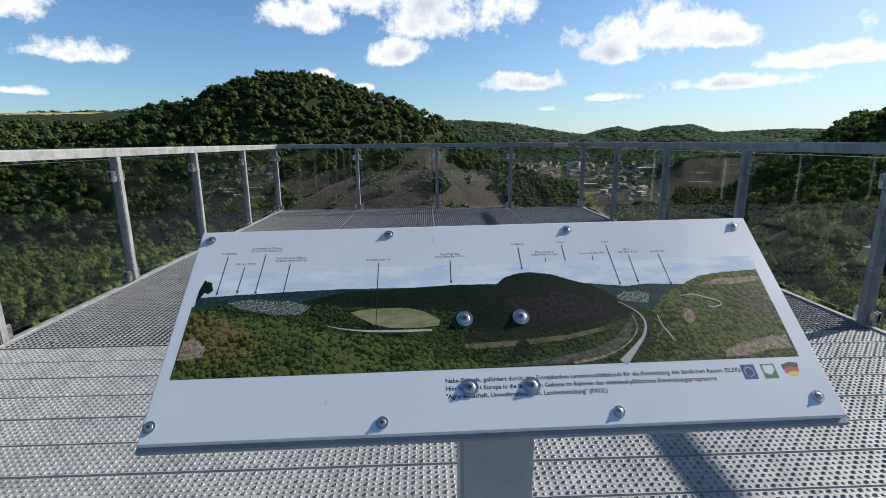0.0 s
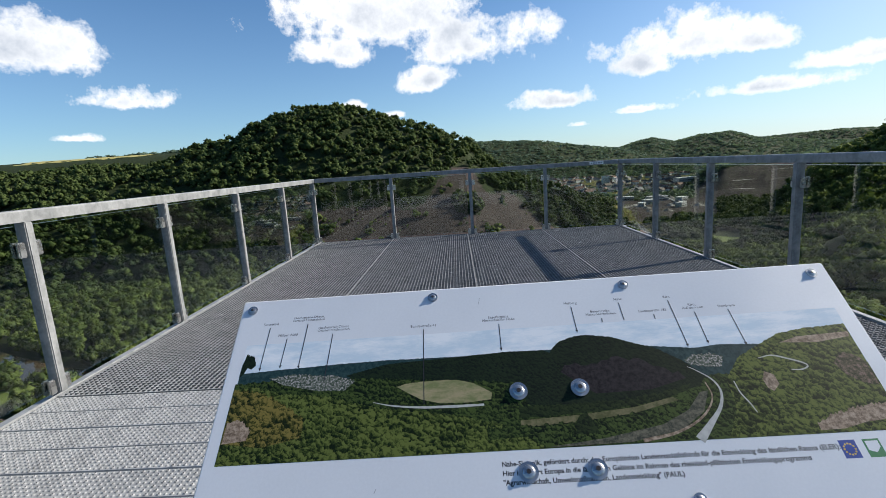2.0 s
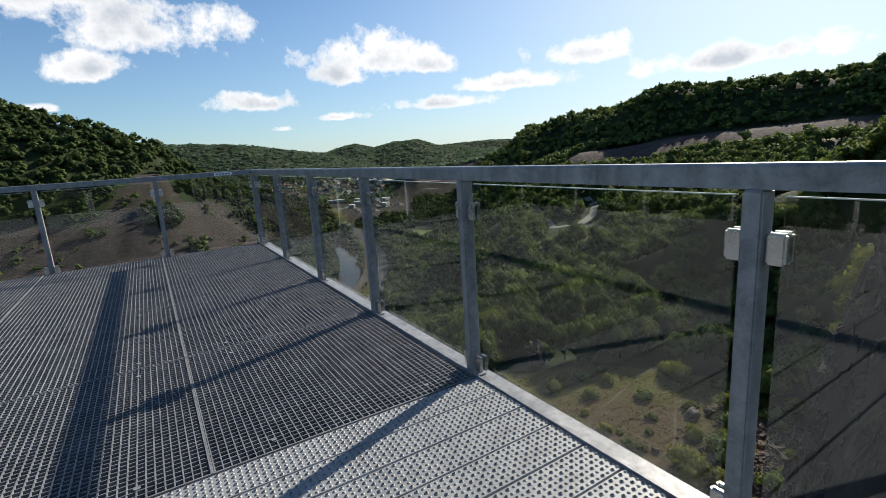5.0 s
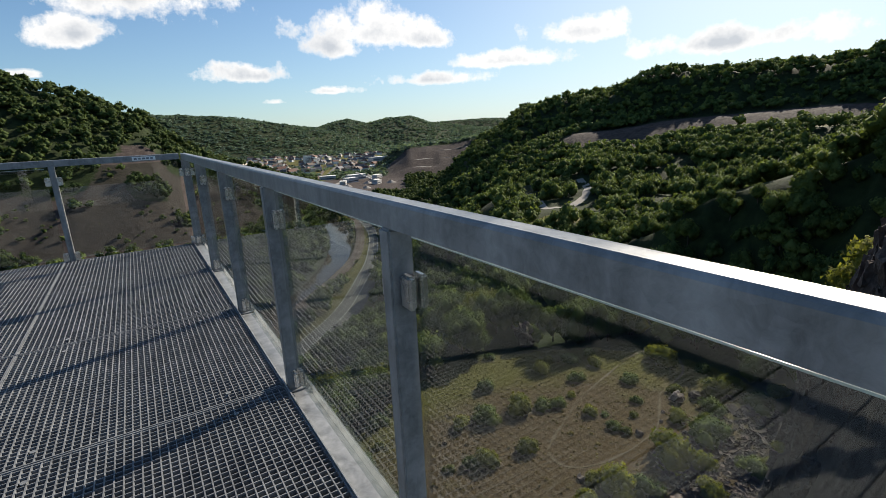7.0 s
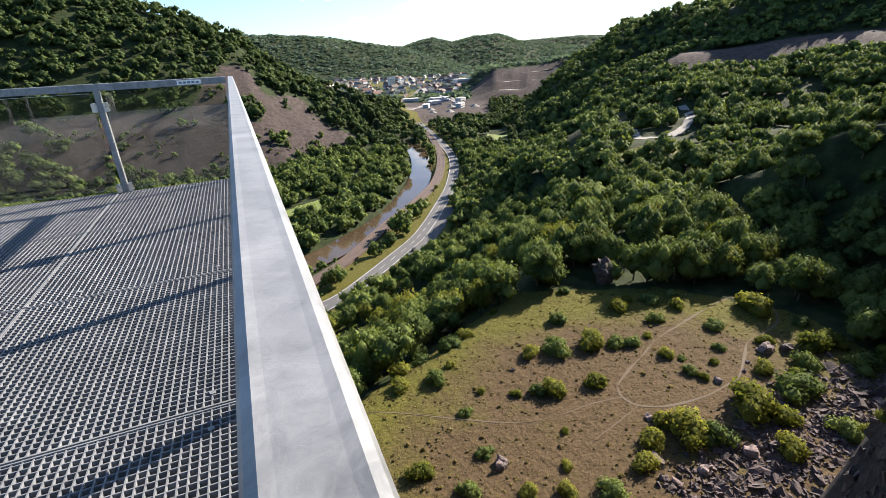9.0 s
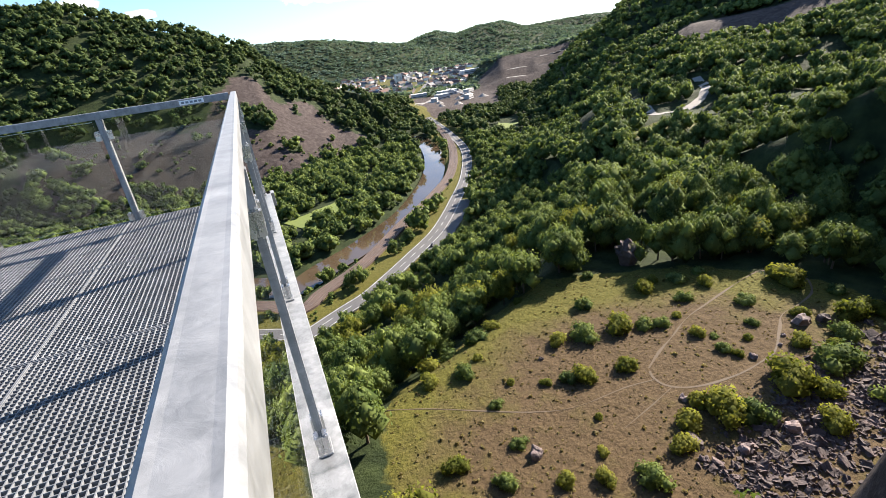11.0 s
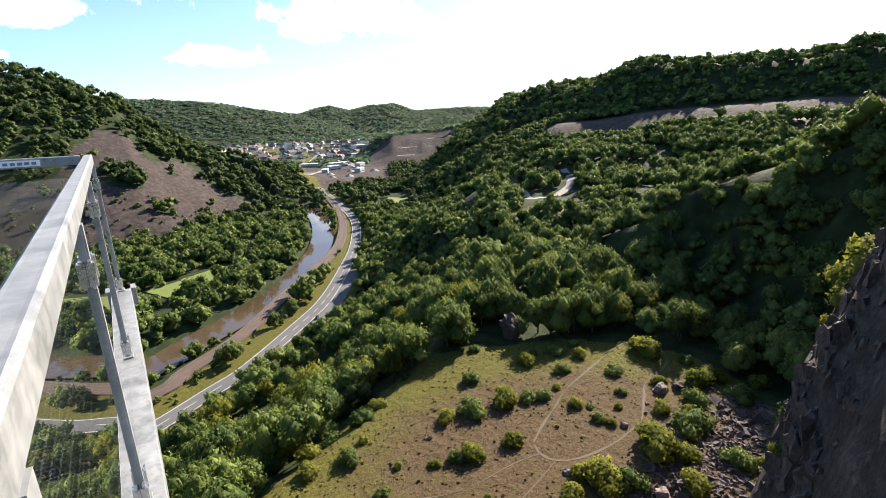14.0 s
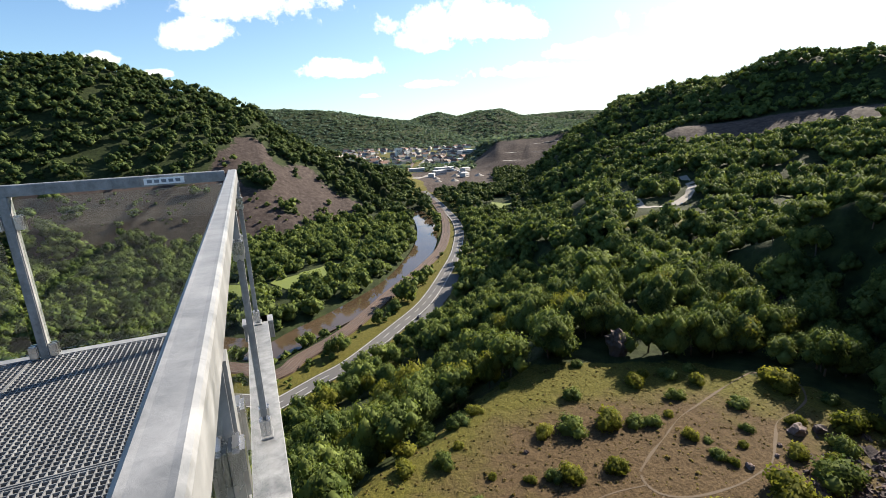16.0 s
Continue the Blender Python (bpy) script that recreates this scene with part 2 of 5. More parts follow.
def make_steel(name, lo, hi, rough, metal=0.3, gloss=0.3, spangle=22.0):
    """Hot-dip galvanised steel: spangles, dull streaks, a few runs."""
    m, n = material(name)
    co = n.add("ShaderNodeTexCoord").outputs["Object"]
    cells = n.add("ShaderNodeTexVoronoi", Vector=co, Scale=spangle * 2).outputs["Color"]
    sp = n.add("ShaderNodeSeparateColor", None, Color=cells).outputs[0]
    big, fine = n.noise(n.add("ShaderNodeVectorMath", {"operation": "ADD"}, i0=co, i1=n.add("ShaderNodeVectorMath", {"operation": "MULTIPLY"}, i0=n.add("ShaderNodeTexNoise", Vector=co, Scale=9.0, Detail=3.0).outputs[1], i1=(0.25, 0.25, 0.25)).outputs[0]).outputs[0], 6.0, 10.0, 0.72), n.noise(co, 90.0, 3.0)
    streak = n.noise(n.add("ShaderNodeMapping", None, Vector=co, Scale=(14.0, 14.0, 1.6)).outputs[0], 1.0, 4.0)
    f = n.math("ADD", n.math("ADD", n.math("MULTIPLY", sp, 0.04), n.math("MULTIPLY", big, 0.62)), n.math("MULTIPLY", streak, 0.34))
    col = n.ramp(f, (0.34, lo), (0.66, hi))
    r = n.add("ShaderNodeMapRange", None, Value=n.math("ADD", n.math("MULTIPLY", big, 0.92), n.math("MULTIPLY", sp, 0.08)), From_Min=0.3, From_Max=0.75, To_Min=rough - 0.12, To_Max=rough + 0.14).outputs[0]
    b = n.add("ShaderNodeBump", Height=n.math("ADD", n.math("MULTIPLY", big, 1.0), n.math("MULTIPLY", fine, 0.12)), Strength=0.22, Distance=0.004).outputs[0]
    p = n.add("ShaderNodeBsdfPrincipled", Base_Color=col, Roughness=r, Metallic=metal, Normal=b)
    p.inputs["Specular IOR Level"].default_value = gloss
    n.add("ShaderNodeOutputMaterial", Surface=p.outputs[0])
    return m


def make_glass():
    m, n = material("railing_glass")
    co = n.add("ShaderNodeTexCoord").outputs["Object"]
    dirt = n.ramp(n.noise(co, 9.0, 9.0, 0.75), (0.55, 0.0), (0.85, 0.007))
    seen = n.add("ShaderNodeBsdfTransparent", Color=(0.80, 0.835, 0.81))
    shine = n.add("ShaderNodeBsdfGlossy", Color=(1.0, 1.0, 1.0), Roughness=0.0)
    clear = n.add("ShaderNodeMixShader", Fac=n.math("ADD", n.math("MULTIPLY", n.math("POWER", n.add("ShaderNodeLayerWeight", Blend=0.5).outputs["Facing"], 4.0), 0.92), 0.055), i1=seen.outputs[0], i2=shine.outputs[0])
    dust = n.add("ShaderNodeBsdfDiffuse", Color=(0.5, 0.5, 0.46))
    s = n.add("ShaderNodeMixShader", Fac=dirt, i1=clear.outputs[0], i2=dust.outputs[0])
    n.add("ShaderNodeOutputMaterial", Surface=s.outputs[0])
    return m


M_GROUND, M_WATER = make_ground(), make_water()
M_STEEL = make_steel("galvanised_steel", (0.105, 0.112, 0.116), (0.335, 0.342, 0.346), 0.42, 0.1, 0.35)
M_GRATE = make_steel("galvanised_grating", (0.102, 0.108, 0.116), (0.240, 0.248, 0.258), 0.60, 0.0, 0.15)
M_PLANK = make_steel("galvanised_plank", (0.175, 0.180, 0.184), (0.33, 0.338, 0.343), 0.52, 0.12, 0.40)
M_CLIP = plain("stainless_steel", (0.42, 0.42, 0.42), (0.58, 0.58, 0.57), 0.28, 0.9, 9, 120, 0.05, 0.001)
M_GLASS = make_glass()
# pale colour stands in for sunlight caught on the panes' polished upper edges
M_EDGE_GLINT = plain("polished_glass_edge", (0.42, 0.50, 0.47), (0.60, 0.68, 0.64), 0.14, 0.0, 6, 60, 0.02, 0.0005)
M_RUBBER = plain("black_rubber", (0.012, 0.012, 0.012), (0.03, 0.03, 0.03), 0.7)


# ---- building blocks ----
def part(name, bm, mat, parent=None, label="", at=None):
    """Links a bmesh as one mesh object."""
    me = bpy.data.meshes.new(name)
    bm.to_mesh(me)
    bm.free()
    for m in (mat if isinstance(mat, (list, tuple)) else [mat]):
        me.materials.append(m)
    ob = new(name, me)
    ob.parent = parent
    if at is not None:
        ob.matrix_local = at
    return tagged(ob, label=label)


def again(ob, m, parent=None):
    """Another piece on the same mesh, under the same parent."""
    o = new(ob.name.split(".")[0], ob.data)
    o.parent = parent or ob.parent
    o.matrix_local = m
    return o


def thing(name, label, category, group="", at=None):
    e = tagged(new(name), label=label, category=category, group=group)
    e.empty_display_size = 0.2
    if at is not None:
        e.matrix_world = at
    return e


def block(bm, x0, x1, y0, y1, z0, z1, bevel=0.0, seg=1):
    g = bmesh.ops.create_cube(bm, size=1)
    bmesh.ops.transform(bm, verts=g["verts"], matrix=Matrix.Translation(((x0 + x1) / 2, (y0 + y1) / 2, (z0 + z1) / 2)) @ Matrix.Diagonal((x1 - x0, y1 - y0, z1 - z0, 1)))
    if bevel:
        es = list({e for v in g["verts"] for e in v.link_edges})
        bmesh.ops.bevel(bm, geom=es, offset=bevel, segments=seg, affect="EDGES", clamp_overlap=True)
    return bm


def cube(x0, x1, y0, y1, z0, z1, bevel=0.0, seg=1):
    return block(bmesh.new(), x0, x1, y0, y1, z0, z1, bevel, seg)


def rod(r, h, seg=16, r2=None):
    bm = bmesh.new()
    bmesh.ops.create_cone(bm, cap_ends=True, segments=seg, radius1=r, radius2=r if r2 is None else r2, depth=h)
    return bm




# ---- the lie of the land ----
def lattice(x, y, seed):
    """Smooth value noise, -1 to 1."""
    def h(i, j):
        k = (i * 374761393 + j * 668265263 + seed * 974634777) & 0x7FFFFFFF
        k = ((k ^ (k >> 13)) * 1274126177) & 0x7FFFFFFF
        return ((k ^ (k >> 16)) & 0xFFFF) / 32767.5 - 1
    i, j = np.floor(x).astype(np.int64), np.floor(y).astype(np.int64)
    u, v = x - i, y - j
    u, v = u * u * (3 - 2 * u), v * v * (3 - 2 * v)
    return (h(i, j) * (1 - u) + h(i + 1, j) * u) * (1 - v) + (h(i, j + 1) * (1 - u) + h(i + 1, j + 1) * u) * v


def fractal(x, y, size, octaves=4, seed=1):
    s, a, t = 0.0, 1.0, 0.0
    for o in range(octaves):
        s, t = s + a * lattice(x / size * 2 ** o + 13.7 * o, y / size * 2 ** o - 7.1 * o, seed + o), t + a
        a *= 0.5
    return s / t


def S(a, b, v):
    t = np.clip((v - a) / (b - a), 0, 1)
    return t * t * (3 - 2 * t)


def off_line(x, y, pts):
    """Distance to a line of points; positive on its right, looking along it."""
    best = np.full(np.shape(x), 1e9)
    for (ax, ay), (bx, by) in zip(pts, pts[1:]):
        dx, dy = bx - ax, by - ay
        k = np.clip(((x - ax) * dx + (y - ay) * dy) / (dx * dx + dy * dy), 0, 1)
        d = np.hypot(x - ax - k * dx, y - ay - k * dy)
        side = np.sign((x - ax) * dy - (y - ay) * dx)
        best = np.where(d < np.abs(best), d * np.where(side == 0, 1, side), best)
    return best


RIVER = [(-420, 340), (-260, 262), (-140, 228), (-60, 224), (0, 242), (22, 258), (53, 281), (96, 324), (146, 406), (181, 500), (196, 590), (176, 690), (150, 800)]
TRACK = [(-420, 280), (-200, 190), (-60, 188), (1, 211), (14, 223), (43, 247), (80, 292), (118, 335), (156, 388), (193, 466), (220, 545), (247, 654), (277, 831), (312, 1007), (381, 1158), (520, 1500)]
ROAD = [(-420, 255), (-200, 165), (-60, 160), (-10, 181), (21, 199), (37, 209), (68, 238), (95, 266), (128, 314), (165, 375), (208, 470), (240, 594), (270, 738), (296, 868), (330, 1010), (420, 1200), (600, 1600)]
FLOOR, YARD = -105.0, -62.0
HELL_X = [-1600, -900, -650, -480, -450, -400, -354, -335, -307, -262, -217, -174, -130, -87, -43, 1, 22, 45, 70, 107, 150, 180, 204, 300, 380]
HELL_Z = [34, 30, 26, 26, 43, 53, 62, 75, 87, 97, 100, 97, 83, 70, 58, 40, 32, 8, -9, -33, -42, -55, -70, -98, -106]


def beyond_road(x, y):
    """True on our side of the road."""
    rx, ry = np.array(ROAD[2:]).T
    return np.where(y > ry[0], x > np.interp(y, ry, rx), np.where(x < -60, y < np.interp(x, [-420, -200, -60], [255, 165, 160]), True))


def ground(x, y):
    x, y = np.asarray(x, float), np.asarray(y, float)
    r, az = np.hypot(x, y), np.degrees(np.arctan2(x, y))
    rough = fractal(x, y, 90, 4, 3)
    z = np.full(x.shape, FLOOR)
    # the wooded hill across the river and the plateau behind it
    top = np.interp(x, HELL_X, HELL_Z)
    foot = np.interp(x, [-600, 40, 120, 200, 300], [460, 500, 560, 690, 770])
    s = np.clip((800 - y) / (800 - foot), 0, 1)
    hill = np.where(y < 800, FLOOR + (top - FLOOR) * (1 - s ** 1.18), FLOOR + (top - FLOOR) * (1 - 0.5 * S(820, 1500, y)))
    hill = np.where(hill > FLOOR + 1, hill + rough * 7 * S(0, 30, hill - FLOOR), hill)
    z = np.maximum(z, hill)
    z = np.maximum(z, FLOOR + 197 * S(860, 1500, y) * S(-240, -520, x) * S(-6, -22, az))
    # far ranges
    f1 = np.interp(az, [-30, -10, 2.2, 6.3, 9.7, 10.7, 12.9, 14.7, 16, 18.8, 22, 26, 30], [140, 135, 130, 122, 102, 98, 74, 60, 46, 20, -30, -80, FLOOR])
    z = np.maximum(z, FLOOR + (f1 - FLOOR + rough * 14) * S(2350, 3150, r))
    f2 = np.interp(az, [10, 14.7, 18.8, 20.6, 22, 24.2, 26.5, 27.1, 29.2, 31.2, 33, 36, 42, 60], [10, 45, 38, 72, 87, 53, 86, 85, 94, 46, 28, 0, -40, -40])
    z = np.maximum(z, FLOOR + (f2 - FLOOR + rough * 8) * S(2700, 3700, r))
    f3 = np.interp(az, [26, 31.2, 34, 35.6, 38, 40.4, 42, 45], [-20, 48, 58, 64, 69, 62, 56, 30])
    z = np.maximum(z, FLOOR + (f3 - FLOOR) * S(3900, 4600, r))
    # the side with the old quarries: a shelf, a terrace, a long ridge
    ridge = np.interp(az, [33, 37, 40, 41.3, 42, 44.9, 47.7, 50.5, 53.4, 56.3, 58.8, 62.7, 66.9, 70.9, 76.6, 90, 120, 180], [FLOOR, -40, -10, 9, 19, 29, 37, 40, 52, 58, 61, 63, 60, 60, 62, 66, 60, 40])
    terrace = np.interp(az, [33, 40, 48, 54, 58, 66, 72, 90, 180], [-100, -52, -20, -14, -7, -1, 2, 4, 4])
    shelf = YARD + 2 + (terrace - 17 - YARD) * S(330, 590, r) + 21 * S(598, 690, r) + (ridge - terrace - 4) * S(696, np.interp(az, [44, 55], [930, 815]), r)
    lumps = fractal(x, y, 75, 3, 9) * 13 * S(150, 260, r) * (1 - S(560, 620, r) * (1 - S(690, 760, r))) + rough * 6 * S(700, 900, r)
    d = np.abs(off_line(x, y, ROAD))
    d = np.where(beyond_road(x, y), d, -d)
    edge = d - np.interp(y, [0, 400, 520, 700, 1000, 1200], [10, 10, 34, 90, 190, 190])
    right = np.clip(edge / np.where(y > 600, 130, 98), 0, 1) ** 1.35 * (1 - S(1500, 1900, r))
    z = np.maximum(z, FLOOR + (shelf + lumps - FLOOR) * right)
    # the working quarry's benches, far down the valley
    rq = r + fractal(x, y, 60, 3, 73) * 22
    steps = 0.30 * S(1100, 1150, rq) + 0.26 * S(1175, 1195, rq) + 0.24 * S(1240, 1258, rq) + 0.20 * S(1300, 1316, rq)
    benches = FLOOR + np.interp(az + fractal(x, y, 120, 3, 71) * 1.2, [25, 28.5, 33, 37, 42], [0, 56, 62, 76, 78]) * steps * (1 - S(1500, 1800, r))
    z = np.maximum(z, np.where((az > 25) & (az < 46), benches, FLOOR))
    # spur with the shaded cliff
    cx = np.interp(y, [-170, -51, 42, 64, 78, 92, 113, 144, 191], [162, 170, 183, 185, 182, 172, 170, 171, 165])
    cz = np.interp(y, [-170, -51, 42, 64, 78, 92, 113, 144, 191], [34, 22, -7, -18, -24, -29, -45, -58, -72])
    run = np.interp(y, [64, 92], [44, 31])
    jag = fractal(x, y, 22, 3, 21)
    base = np.interp(y, [94, 170], [-66, -109])
    crack = fractal(x, y, 9, 3, 23)
    spur = np.where(x < cx, cz - (cz - base) * np.clip((cx - x + jag * 10 + crack * 4) / run, 0, 1) ** 0.9, cz + 0.06 * np.minimum(x - cx, 180) - 0.25 * np.maximum(x - cx - 180, 0) + rough * 4)
    spur = np.where(cx - x > run + 18, -200, spur)
    z = np.maximum(z, np.where((y < 270) & (r < 700), spur, FLOOR))
    # our own rim: a cliff over the quarry yard, a wooded slope to the other side
    wall = np.interp(x, [-40, 0, 25, 40, 50, 57, 100, 160, 200], [-6, -6, -3.6, 3.6, 6.8, 5.2, 9, 18.5, 30])
    rim = np.interp(x, [-400, -50, 0, 60, 200], [10, -3, -4, 0, 30])
    cliff = rim - (rim + 68) * S(0, 21, y - wall + jag * 4)
    cliff = np.where((x > -12) & (y - wall + jag * 4 < 20), cliff, -200)
    slope = np.interp(x, [-400, -50, 0], [10, -3, -4]) - 0.69 * np.maximum(0, y + 8 + rough * 3) - 2.6 * np.maximum(0, x + 6) * S(-6, 4, y)
    slope = np.maximum(slope, -200)
    z = np.maximum(z, np.maximum(np.where(y < 300, cliff, -200), np.where(x < 60, slope, -200)))
    # bed of the river, level ground for road and track
    z = np.where(np.abs(off_line(x, y, RIVER)) < 17, np.minimum(z, FLOOR - 3 + 3 * S(10, 17, np.abs(off_line(x, y, RIVER)))), z)
    flat = (z > FLOOR + 0.5) & (r > 60)
    yard = in_yard(x, y)
    z = z + np.where(flat, fractal(x, y, 16, 3, 5) * 1.2, 0) * (1 - yard) * S(60, 90, r)
    return z


def in_yard(x, y):
    """1 on the open floor of the old quarry."""
    d = np.hypot((x - 62) / 57, (y - 58) / 40)
    return (1 - S(0.85, 1.03, d + fractal(x, y, 18, 2, 7) * 0.10)) * (1 - S(113, 119, x))


def scree(x, y, z):
    m = S(-215, -165, x + fractal(x, y, 50, 3, 35) * 40) * (1 - S(-14, 14, x - (4 + (2 - z) * 1.35) + fractal(x, y, 40, 3, 31) * 26)) * S(470, 500, y) * (1 - S(795, 800, y))
    lid = np.interp(x, [-330, -70, -15, 25], [-42, -38, -10, 10])
    m = m * (1 - S(-12, 10, z - lid + fractal(x, y, 60, 3, 33) * 26)) * S(FLOOR + 4, FLOOR + 9, z)
    return m * (1 - S(0.25, 0.45, fractal(x, y, 55, 3, 41)))


def spots(x, y, z):
    """Bare terrace, benches and cliffs: (soil, rock)."""
    r, az = np.hypot(x, y), np.degrees(np.arctan2(x, y))
    low = np.interp(az, [46, 52, 55, 58], [640, 600, 600, 640])
    soil = S(low - 8, low + 8, r + fractal(x, y, 40, 2, 45) * 14) * (1 - S(686, 702, r)) * S(45, 49, az) * (1 - S(85, 90, az))
    soil = np.maximum(soil, S(700, 760, y) * (1 - S(1120, 1150, r)) * S(0, 12, np.where(beyond_road(x, y), np.abs(off_line(x, y, ROAD)), -1)) * (1 - S(27.5, 29, az)))
    face = S(130, 142, x) * (1 - S(150, 160, x)) * S(-60, -20, y) * (1 - S(115, 140, y)) * S(-0.15, 0.1, fractal(x, y, 26, 3, 24))
    rock = S(1085, 1110, r) * (1 - S(1310, 1340, r)) * S(25.5, 27, az) * (1 - S(41, 43, az))
    return soil, np.maximum(rock, face)


def town(x, y):
    r, az = np.hypot(x, y), np.degrees(np.arctan2(x, y))
    return S(1280, 1330, r) * (1 - S(2300, 2420, r)) * S(8, 11, az) * (1 - S(25, 27, az))


def build_ground():
    az = np.concatenate([np.arange(-64, 100, 0.32), np.arange(100, 296, 4.0)])
    rr = np.concatenate([[1.5, 4, 7, 10], np.geomspace(12, 4850, 260)])
    n, m = len(az), len(rr)
    A, R = np.meshgrid(np.radians(az), rr)
    x, y = R * np.sin(A), R * np.cos(A) - 14 * np.exp(-R / 30)
    z = ground(x, y)
    v = np.stack([x, y, z], -1).reshape(-1, 3)
    i, j = np.meshgrid(np.arange(m - 1), np.arange(n), indexing="ij")
    jn = (j + 1) % n
    f = np.stack([i * n + j, i * n + jn, (i + 1) * n + jn, (i + 1) * n + j], -1).reshape(-1, 4)
    ob = solid("ground", v, f, M_GROUND, smooth=True)
    gx, gy = np.gradient(z, axis=1), np.gradient(z, axis=0)
    steep = np.abs(gy) / np.maximum(np.gradient(R, axis=0), 0.1)
    steep = np.maximum(steep, np.abs(gx) / np.maximum(R * np.gradient(A, axis=1), 0.1))
    soil, rock = spots(x, y, z)
    cover = np.zeros((m * n, 4), np.float32)
    cover[:, 0] = np.maximum(scree(x, y, z), soil).ravel()
    cover[:, 1] = np.maximum.reduce([in_yard(x, y), S(604, 612, R) * (1 - S(640, 650, R)) * (np.abs(np.degrees(A) - 70) < 16), 1 - S(0.8, 1.1, np.hypot((x - 218) / 24, (y - 208) / 24)), town(x, y) * 0.7, (1 - S(18, 30, np.abs(off_line(x, y, ROAD)))) * (R < 1500)]).ravel()
    cover[:, 2] = np.maximum(rock, S(1.0, 1.5, steep) * (R < 135)).ravel()
    cover[:, 3] = S(0.40, 0.95, np.hypot((x - 58) / 66, (y - 50) / 46)).ravel()
    a = ob.data.color_attributes.new("cover", "FLOAT_COLOR", "POINT")
    a.data.foreach_set("color", cover.ravel())
    return tagged(ob, kind="structure")


def solid(name, v, f, mat, smooth=False, parent=None, normals=None):
    """One mesh from arrays of corners and faces (all with the same number of corners)."""
    me = bpy.data.meshes.new(name)
    v, f = np.asarray(v, np.float32), np.asarray(f, np.int32)
    me.vertices.add(len(v))
    me.vertices.foreach_set("co", v.ravel())
    me.loops.add(f.size)
    me.loops.foreach_set("vertex_index", f.ravel())
    me.polygons.add(len(f))
    me.polygons.foreach_set("loop_start", np.arange(0, f.size, f.shape[1], dtype=np.int32))
    me.polygons.foreach_set("use_smooth", np.full(len(f), smooth or normals is not None))
    me.materials.append(mat)
    me.update(calc_edges=True)
    if normals is not None:
        n = np.asarray(normals, np.float32)
        me.normals_split_custom_set_from_vertices(n / np.maximum(np.linalg.norm(n, axis=1, keepdims=True), 1e-6))
    ob = new(name, me)
    ob.parent = parent
    return ob


def along(pts, step):
    """Evenly spaced points on a smooth curve through pts, with their sideways directions."""
    p = np.array(pts, float)
    q = []
    ext = np.vstack([2 * p[0] - p[1], p, 2 * p[-1] - p[-2]])
    for k in range(1, len(ext) - 2):
        a, b, c, d = ext[k - 1:k + 3]
        for t in np.linspace(0, 1, 24, endpoint=False):
            q.append(0.5 * (2 * b + (c - a) * t + (2 * a - 5 * b + 4 * c - d) * t * t + (3 * b - a - 3 * c + d) * t ** 3))
    q = np.array(q + [p[-1]])
    s = np.concatenate([[0], np.cumsum(np.hypot(*np.diff(q, axis=0).T))])
    u = np.arange(0, s[-1], step)
    q = np.stack([np.interp(u, s, q[:, 0]), np.interp(u, s, q[:, 1])], 1)
    t = np.gradient(q, axis=0)
    t /= np.linalg.norm(t, axis=1, keepdims=True)
    return q, np.stack([t[:, 1], -t[:, 0]], 1)


def ribbon(name, pts, lo, hi, z, mat, step=4.0, dash=None, thick=0.3, wander=0.0, lift=0.22):
    """A strip beside a curve from lo to hi metres to its right; z: its height, or None to lie on the ground."""
    q, n = along(pts, step)
    w = fractal(q[:, 0] * 3, q[:, 1] * 3, 20, 2, 77)[:, None] * wander
    a, b = q + n * (lo - w), q + n * (hi + w)
    za = ground(a[:, 0], a[:, 1]) + lift if z is None else np.full(len(q), z)
    zb = ground(b[:, 0], b[:, 1]) + lift if z is None else np.full(len(q), z)
    v = np.vstack([np.c_[a, za], np.c_[b, zb], np.c_[b, zb - thick], np.c_[a, za - thick]])
    k = len(q)
    i = np.arange(k - 1)
    if dash:
        i = i[(i // dash) % 2 == 0]
    f = np.vstack([np.c_[i + c * k, i + 1 + c * k, i + 1 + ((c + 1) % 4) * k, i + ((c + 1) % 4) * k] for c in range(4)])
    f = f[:, ::-1]
    return solid(name, v, f, mat)


build_ground()
tagged(ribbon("river_water", RIVER, -10.2, 10.2, FLOOR - 1.5, M_WATER, 5.0), kind="structure", label="brown slow river water between wooded banks")
ROADY = FLOOR + 0.6
tagged(ribbon("road", ROAD, -4.6, 4.6, ROADY, M_ASPHALT, 4.0, thick=1.2), kind="structure", label="grey asphalt country road with white edge lines")
for lo, hi, dash in ((-4.2, -3.9, None), (3.9, 4.2, None), (-0.12, 0.12, 2)):
    tagged(ribbon("road_line", ROAD, lo, hi, ROADY + 0.03, M_LINE, 3.0, dash, 0.02), kind="structure")
tagged(ribbon("layby", ROAD[6:9], 4.6, 12.0, ROADY - 0.02, M_ASPHALT, 3.0, thick=1.2, wander=1.0), kind="structure", label="asphalt lay-by beside the road")
tagged(ribbon("railway_bed", TRACK, -4.2, 4.2, FLOOR + 1.0, M_BALLAST, 4.0, thick=1.6), kind="structure", label="brown ballast bed of a double-track railway")
for off in (-2.9, -1.45, 1.45, 2.9):
    tagged(ribbon("railway_rail", TRACK, off - 0.04, off + 0.04, FLOOR + 1.2, M_STEELRAIL, 4.0, thick=0.2), kind="structure")
